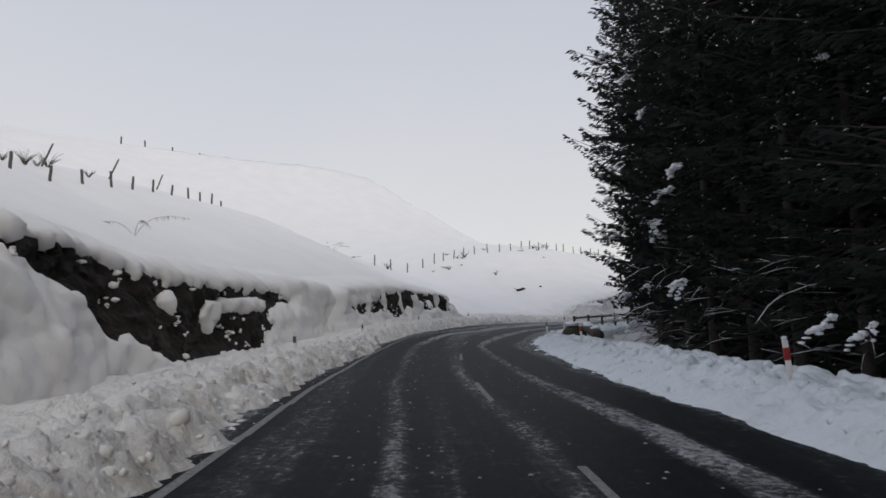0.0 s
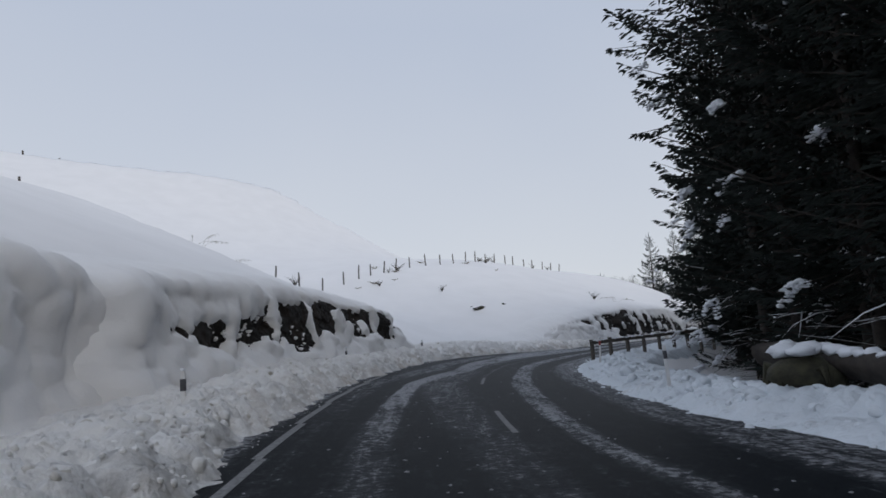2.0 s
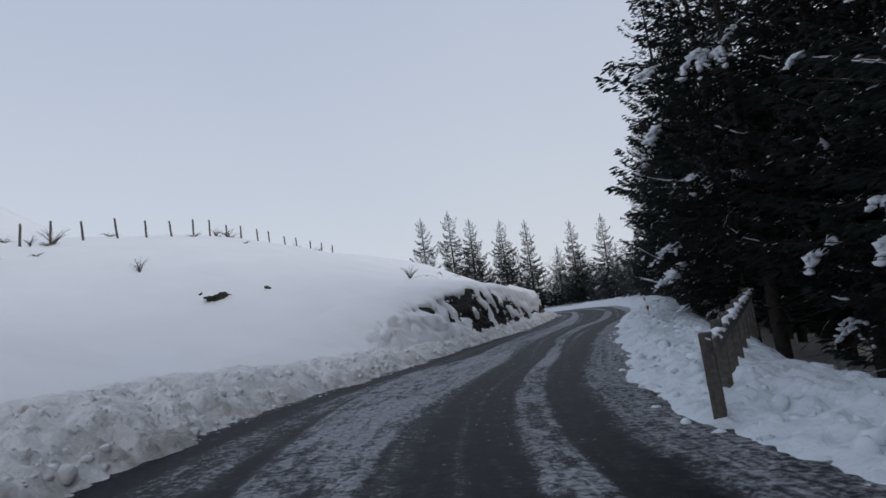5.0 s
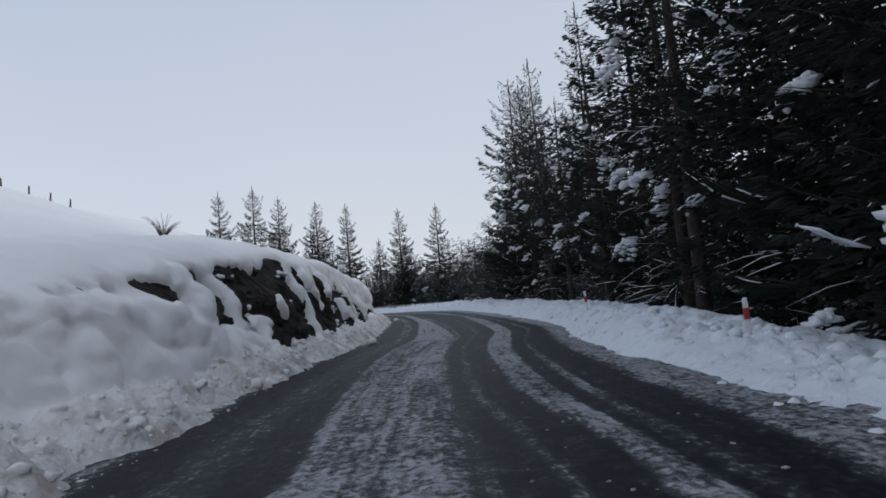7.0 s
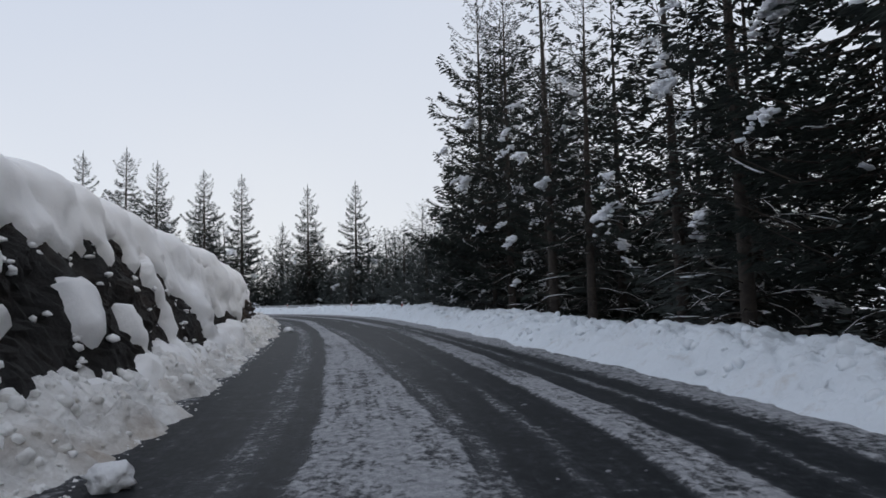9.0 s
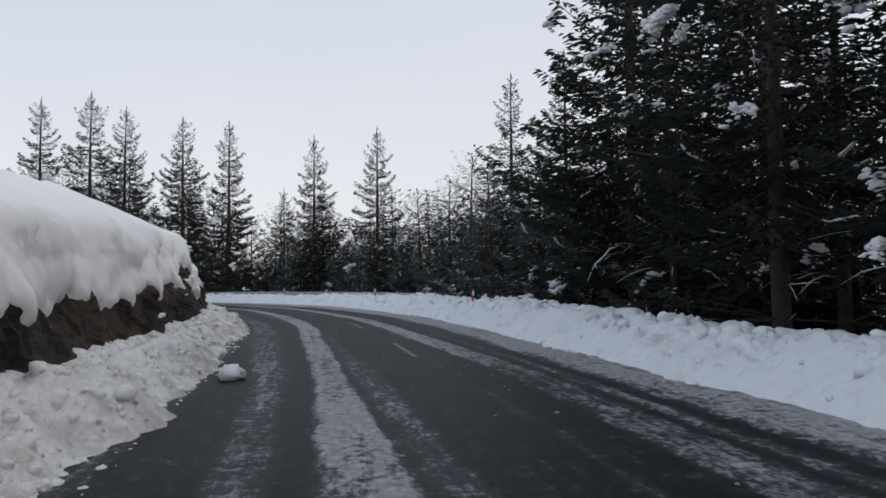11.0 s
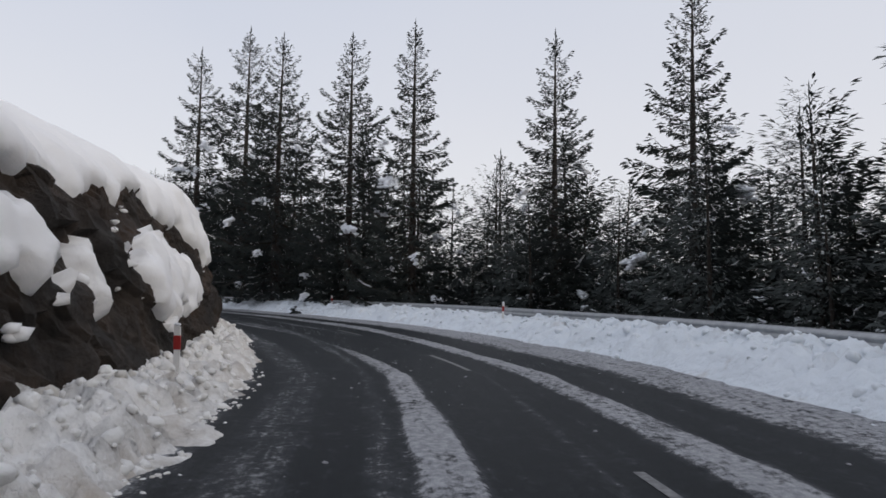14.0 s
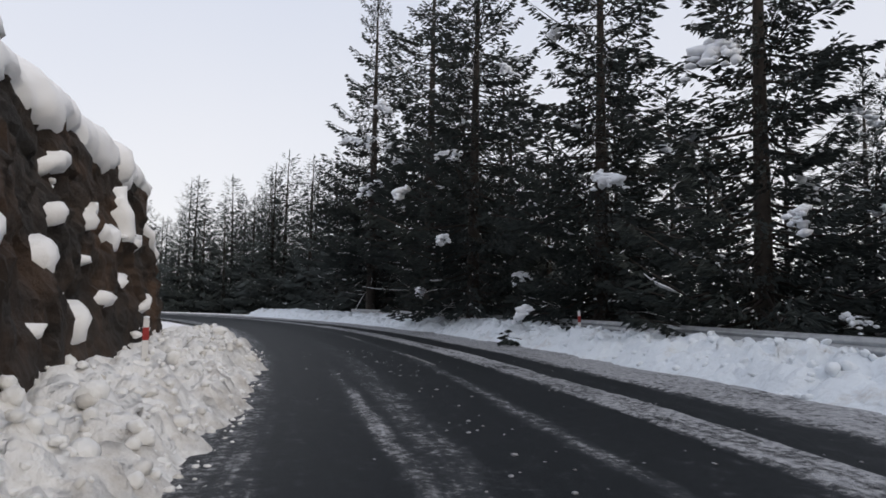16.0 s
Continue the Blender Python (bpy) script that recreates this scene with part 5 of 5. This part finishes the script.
def set_fence(points, step, height, radius, seed, label, group, stay_every=0):
    r = random.Random(seed)
    src = fence_post(height, radius, seed, label, group)
    for n, (x, y) in enumerate(along(points, step, 0.18, seed)):
        lean = (r.uniform(20, 28) if stay_every else r.uniform(-4, 4), r.uniform(-5, 5))
        m = pose(x, y, height_at(x, y) - r.uniform(0, 0.25), lean[0] * 0.3, lean[0] if abs(lean[0]) > 10 else lean[1], r.uniform(0, 40))
        if n == 0:
            src.matrix_basis = m
        else:
            copy_thing(src, m)


set_fence([(-17.6, 22), (-17.6, 69.2), (-17, 85)], 3.4, 1.0, 0.085, 11, "weathered wooden fence post half buried in hillside snow", "fence on the near ridge")
set_fence([(-20.8, 34), (-20.8, 66)], 8.0, 1.7, 0.06, 14, "leaning wooden fence stay on the snowy ridge", "leaning stays on the near ridge", 1)
set_fence([(-4, 81), (2.6, 88), (9, 97), (14.7, 102.5), (26.2, 115), (36, 124)], 2.7, 1.35, 0.075, 12, "weathered wooden fence post on the snowy crest", "fence along the crest")


set_fence([(-62, 143), (-50, 147), (-37, 150), (-25, 153)], 5.2, 1.9, 0.17, 13, "distant fence post on the far snowy hilltop", "fence on the far hill")


def plank_rail(a, b, posts):
    """A low timber rail: posts with two planks, partly under snow."""
    root = new("timber_rail")
    a, b = Vector(a), Vector(b)
    turn = math.degrees(math.atan2(b.y - a.y, b.x - a.x))
    length = (b - a).length
    root.matrix_basis = pose(a.x, a.y, a.z, 0, -math.degrees(math.atan2(b.z - a.z, length)), turn)
    r = random.Random(3)
    for k in range(posts):
        bm = bmesh.new()
        x = length * k / (posts - 1)
        box(bm, x - 0.08, x + 0.08, -0.08, 0.08, -1.5, 0.05 + r.uniform(-0.03, 0.05))
        part("post", bevelled(bm, 0.015), WOOD, root)
    for z in (-0.12,):
        bm = bmesh.new()
        box(bm, -0.3, length + 0.3, -0.15, -0.095, z - 0.09, z + 0.09)
        part("plank", bevelled(bm, 0.012), WOOD, root)
    pile = Pile()
    iv, jf = icosphere()
    for k in range(46):
        x = r.uniform(-0.3, length + 0.3)
        pile.add([np.array((x, r.uniform(-0.13, -0.02), -0.04)) + v * (r.uniform(0.12, 0.3), 0.09, r.uniform(0.03, 0.08)) for v in iv], jf)
    part_of("snow_load", pile.mesh("snow_load", SNOW_TREE), root, "snow lying along the top")["kind"] = "stuff"
    return tagged(root, "dark timber roadside rail with snow along the top", "roadside rail")


plank_rail((14.3, 56.9, 0.78), (25.5, 64.2, 1.0), 9)


def guard_rail(s0, s1, r0):
    """A galvanised W-beam rail on posts, mostly behind the ploughed snow."""
    root = new("guard_rail")
    s = np.arange(s0, s1, 1.0)
    prof = [(0.0, 0.0), (0.02, 0.03), (0.075, 0.07), (0.08, 0.11), (0.02, 0.155), (0.02, 0.17), (0.08, 0.215), (0.075, 0.255), (0.02, 0.295), (0.0, 0.325)]
    V = []
    for a in s:
        for back in (0, 0.006):
            for dx, dz in prof:
                x, y = beside(a, float(half_width(a)) + r0 - dx + back)
                V.append((float(x), float(y), 0.52 + dz))
    n, m = len(s), len(prof)
    F = []
    for i in range(n - 1):
        for j in range(m - 1):
            p, q = i * 2 * m + j, (i + 1) * 2 * m + j
            F.append((p, p + 1, q + 1, q))
            F.append((p + m, q + m, q + m + 1, p + m + 1))
        for j in (0, m - 1):
            p, q = i * 2 * m + j, (i + 1) * 2 * m + j
            F.append((p, q, q + m, p + m))
    part_of("beam", mesh_from("beam", V, F, STEEL), root)
    for a in np.arange(s0 + 0.5, s1, 4.0):
        x, y = beside(a, float(half_width(a)) + r0 + 0.12)
        k = int(np.argmin(np.abs(ROAD_S - a)))
        bm = bmesh.new()
        box(bm, -0.06, 0.06, -0.05, 0.05, -0.9, 0.8)
        ob = part("post", bevelled(bm, 0.01), WOOD, root)
        ob.matrix_basis = pose(float(x), float(y), 0, 0, 0, math.degrees(math.atan2(ROAD_T[k, 1], ROAD_T[k, 0])))
    return tagged(root, "galvanised steel guard rail half buried behind ploughed snow", "guard rail")


guard_rail(200, 262, 2.5)


# ---- tussocks, shrubs, loose things ----
def tussock(name, seed, blades, height, droop, material, label, plume=False):
    r = random.Random(seed)
    root = new(name)
    pile, head = Pile(), Pile()
    for k in range(blades):
        az, ln = r.uniform(0, 6.28), height * r.uniform(0.6, 1.15)
        lean = r.uniform(0.1, 0.5) + droop * 0.4
        pts = []
        for j in range(6):
            a = j / 5
            out = ln * (lean * a + droop * a * a * a)
            pts.append((math.cos(az) * out, math.sin(az) * out, ln * (a - droop * 0.75 * a**3) - 0.1))
        pile.add(*tube(pts, [0.014, 0.013, 0.011, 0.009, 0.006, 0.003], 3))
        if plume:
            for j in range(26):
                a = r.uniform(0.62, 1.0)
                i = min(4, int(a * 5))
                p = np.array(pts[i]) + (np.array(pts[i + 1]) - np.array(pts[i])) * (a * 5 - i)
                q = p + np.array((r.uniform(-0.07, 0.07), r.uniform(-0.07, 0.07), -r.uniform(0.08, 0.22)))
                head.add(*tube([p, q], [0.010, 0.003], 3))
    part_of("blades", pile.mesh("blades", material), root)["kind"] = "stuff"
    if head.v:
        part_of("plume", head.mesh("plume", GRASS), root, "drooping dry seed head")["kind"] = "stuff"
    return tagged(root, label, "tussock", "grass on the hillside")


PLUME = tussock("plume_grass", 1, 3, 1.9, 0.75, GRASS, "bent dry plume grass standing out of deep snow", True)
SHRUB = tussock("shrub", 2, 26, 0.75, 0.25, WOOD, "small dark twiggy shrub poking through snow")
TUFT = tussock("grass_tuft", 3, 34, 0.45, 0.6, GRASS, "dry grass tuft poking through snow")
rng = random.Random(9)


def scatter(src, places, lo, hi):
    for n, (x, y) in enumerate(places):
        m = pose(x, y, height_at(x, y), rng.uniform(-8, 8), rng.uniform(-8, 8), rng.uniform(0, 360))
        k = rng.uniform(lo, hi)
        src.scale = (k, k, k)
        if n == 0:
            src.matrix_basis = m @ Matrix.Diagonal((k, k, k, 1))
        else:
            copy_thing(src, m)


scatter(PLUME, [(-9.5, 27.5), (-7.2, 63.5), (-5.6, 65.5), (-6.4, 62.0), (30.5, 90.8)], 0.65, 0.85)
scatter(SHRUB, [(5.1, 86.6), (22.4, 115.5), (21.0, 113.5), (23.5, 117.0), (19.5, 108.0), (6.5, 93.0), (7.6, 94.5), (20.0, 106.0), (-20, 38), (-20.5, 40), (-21, 42), (-19.5, 44), (-20, 36), (30, 119), (33, 121.5),
                (28.2, 91.2), (-2.5, 82.2), (11.0, 86.0)], 0.8, 1.5)
more = []
for k in range(46):
    more.append((rng.uniform(-14, 34), rng.uniform(80, 122)))
more = [(x, y) for x, y in more if abs((y - 88) - 1.15 * (x - 2.6)) < 9]
scatter(TUFT, more, 0.6, 1.3)


def snow_lump(x, y, z, r, seed, label):
    q = np.random.RandomState(seed)
    bm = bmesh.new()
    bmesh.ops.create_icosphere(bm, subdivisions=3, radius=r)
    for v in bm.verts:
        v.co *= 1 + 0.42 * noise.fractal(v.co * 2.6 / r + Vector((seed, 0, 0)), 1.0, 2.0, 4)
        v.co.z *= 0.7
    me = bpy.data.meshes.new("snow_lump")
    bm.to_mesh(me)
    bm.free()
    me.materials.append(SNOW_PLOUGHED)
    me.polygons.foreach_set("use_smooth", [True] * len(me.polygons))
    ob = thing("snow_lump", me, label, "snow lump")
    ob.matrix_basis = pose(x, y, z, 0, 0, float(q.uniform(0, 360)))


snow_lump(49.3, 101.9, 0.08, 0.2, 1, "single lump of snow fallen on the road edge")
snow_lump(59.2, 115.6, 0.05, 0.14, 2, "small lump of snow on the asphalt")
snow_lump(67.6, 134.4, 0.05, 0.13, 3, "small lump of snow on the asphalt")
snow_lump(32.2, 84.6, 0.08, 0.17, 4, "single lump of snow at the road edge")


def fallen_log(a, c, radius, seed, label, name="fallen_log"):
    """A rough trunk lying on its side with splintered ends and snow along its back."""
    q = random.Random(seed)
    a, c = np.array(a, float), np.array(c, float)
    root = new(name)
    root.matrix_basis = pose(*a)
    pile = Pile()
    n, sides = 14, 12
    along_it = c - a
    u = np.cross(along_it, (0, 0, 1))
    u /= np.linalg.norm(u)
    w = np.cross(u, along_it / np.linalg.norm(along_it))
    for i in range(n):
        for k in range(sides):
            th = 6.283 * k / sides
            r = radius * (1 - 0.15 * i / n) * (1 + 0.12 * math.sin(3 * th + seed) + q.uniform(-0.07, 0.07))
            pile.v.append(along_it * i / (n - 1) + r * (math.cos(th) * u + math.sin(th) * w) + along_it * (q.uniform(-0.02, 0.02)))
    for i in range(n - 1):
        for k in range(sides):
            pile.f.append((i * sides + k, i * sides + (k + 1) % sides, (i + 1) * sides + (k + 1) % sides, (i + 1) * sides + k))
    for end in (0, n - 1):
        mid = len(pile.v)
        pile.v.append(along_it * end / (n - 1))
        pile.f.extend((end * sides + k, end * sides + (k + 1) % sides, mid) for k in range(sides))
    part_of("trunk", pile.mesh("trunk", BARK), root)
    load = Pile()
    for k in range(16):
        t = q.uniform(0.08, 0.95)
        p = along_it * t + w * radius * 0.8 + u * q.uniform(-0.3, 0.3) * radius
        r = radius * q.uniform(0.5, 0.95)
        load.add((CLOD_V[k % 8] * (r, r, r * 0.5) + p).tolist(), CLOD_F.tolist())
    part_of("snow_load", load.mesh("snow_load", SNOW_TREE), root, "thick snow lying along the top")["kind"] = "stuff"
    return tagged(root, label, "log")


def stump(x, y, z, radius, seed, label):
    """A mossy broken stump with roots and a snow cap."""
    q = random.Random(seed)
    root = new("tree_stump")
    root.matrix_basis = pose(x, y, z)
    body = Pile()
    body.add((CLOD_V[seed % 8] * (radius, radius, radius * 0.9)).tolist(), CLOD_F.tolist())
    for k in range(7):
        az = 6.283 * k / 7 + q.uniform(-0.3, 0.3)
        o = np.array((math.cos(az), math.sin(az), 0))
        ln = radius * q.uniform(1.1, 1.7)
        body.add(*tube([o * radius * 0.4, o * ln * 0.8 + (0, 0, q.uniform(-0.1, 0.25)), o * ln + (0, 0, q.uniform(-0.5, -0.2))], [0.12, 0.08, 0.03], 6))
    part_of("bole", body.mesh("bole", MOSS), root)
    cap = Pile()
    for k in range(5):
        cap.add((CLOD_V[(k + 3) % 8] * (0.28, 0.28, 0.13) + (q.uniform(-0.3, 0.3), q.uniform(-0.3, 0.3), radius * 0.8)).tolist(), CLOD_F.tolist())
    part_of("snow_cap", cap.mesh("snow_cap", SNOW_TREE), root, "lumpy cap of snow")
    return tagged(root, label, "stump")


MOSS = plain_material("mossy_bark", (0.012, 0.012, 0.008), (0.06, 0.055, 0.03), 5.0, 0.9, 0.8, 0.05)
stump(9.1, 33.4, 0.30, 0.55, 5, "broken mossy tree stump half buried behind the snow ridge")
fallen_log((9.9, 35.6, 0.62), (9.2, 29.4, 0.32), 0.26, 7, "fallen trunk with thick snow behind the ploughed ridge")


def turf_ledge(x, y, z, length, turn, seed):
    """A strip of dark turf showing where the snow has slid off the bank."""
    root = new("turf_ledge")
    root.matrix_basis = pose(x, y, z, 0, 0, turn)
    pile = Pile()
    q = random.Random(seed)
    for k in range(int(length * 7)):
        a = q.uniform(-0.5, 0.5)
        r = q.uniform(0.10, 0.22) * (1.15 - 1.6 * abs(a))
        pile.add((CLOD_V[k % 8] * (r * 1.6, r, r * 0.8) + (a * length, q.uniform(-0.1, 0.1), 0.10 * math.sin(a * 9) + q.uniform(-0.08, 0.08))).tolist(), CLOD_F.tolist())
    part_of("turf", pile.mesh("turf", MOSS), root)["kind"] = "stuff"
    return tagged(root, "dark strip of bare turf under slid snow", "turf")


for x, y, length, turn in ((13.4, 80.6, 2.6, 43), (15.9, 82.6, 0.8, 43)):
    turf_ledge(x, y, height_at(x, y) + 0.02, length, turn, int(x))
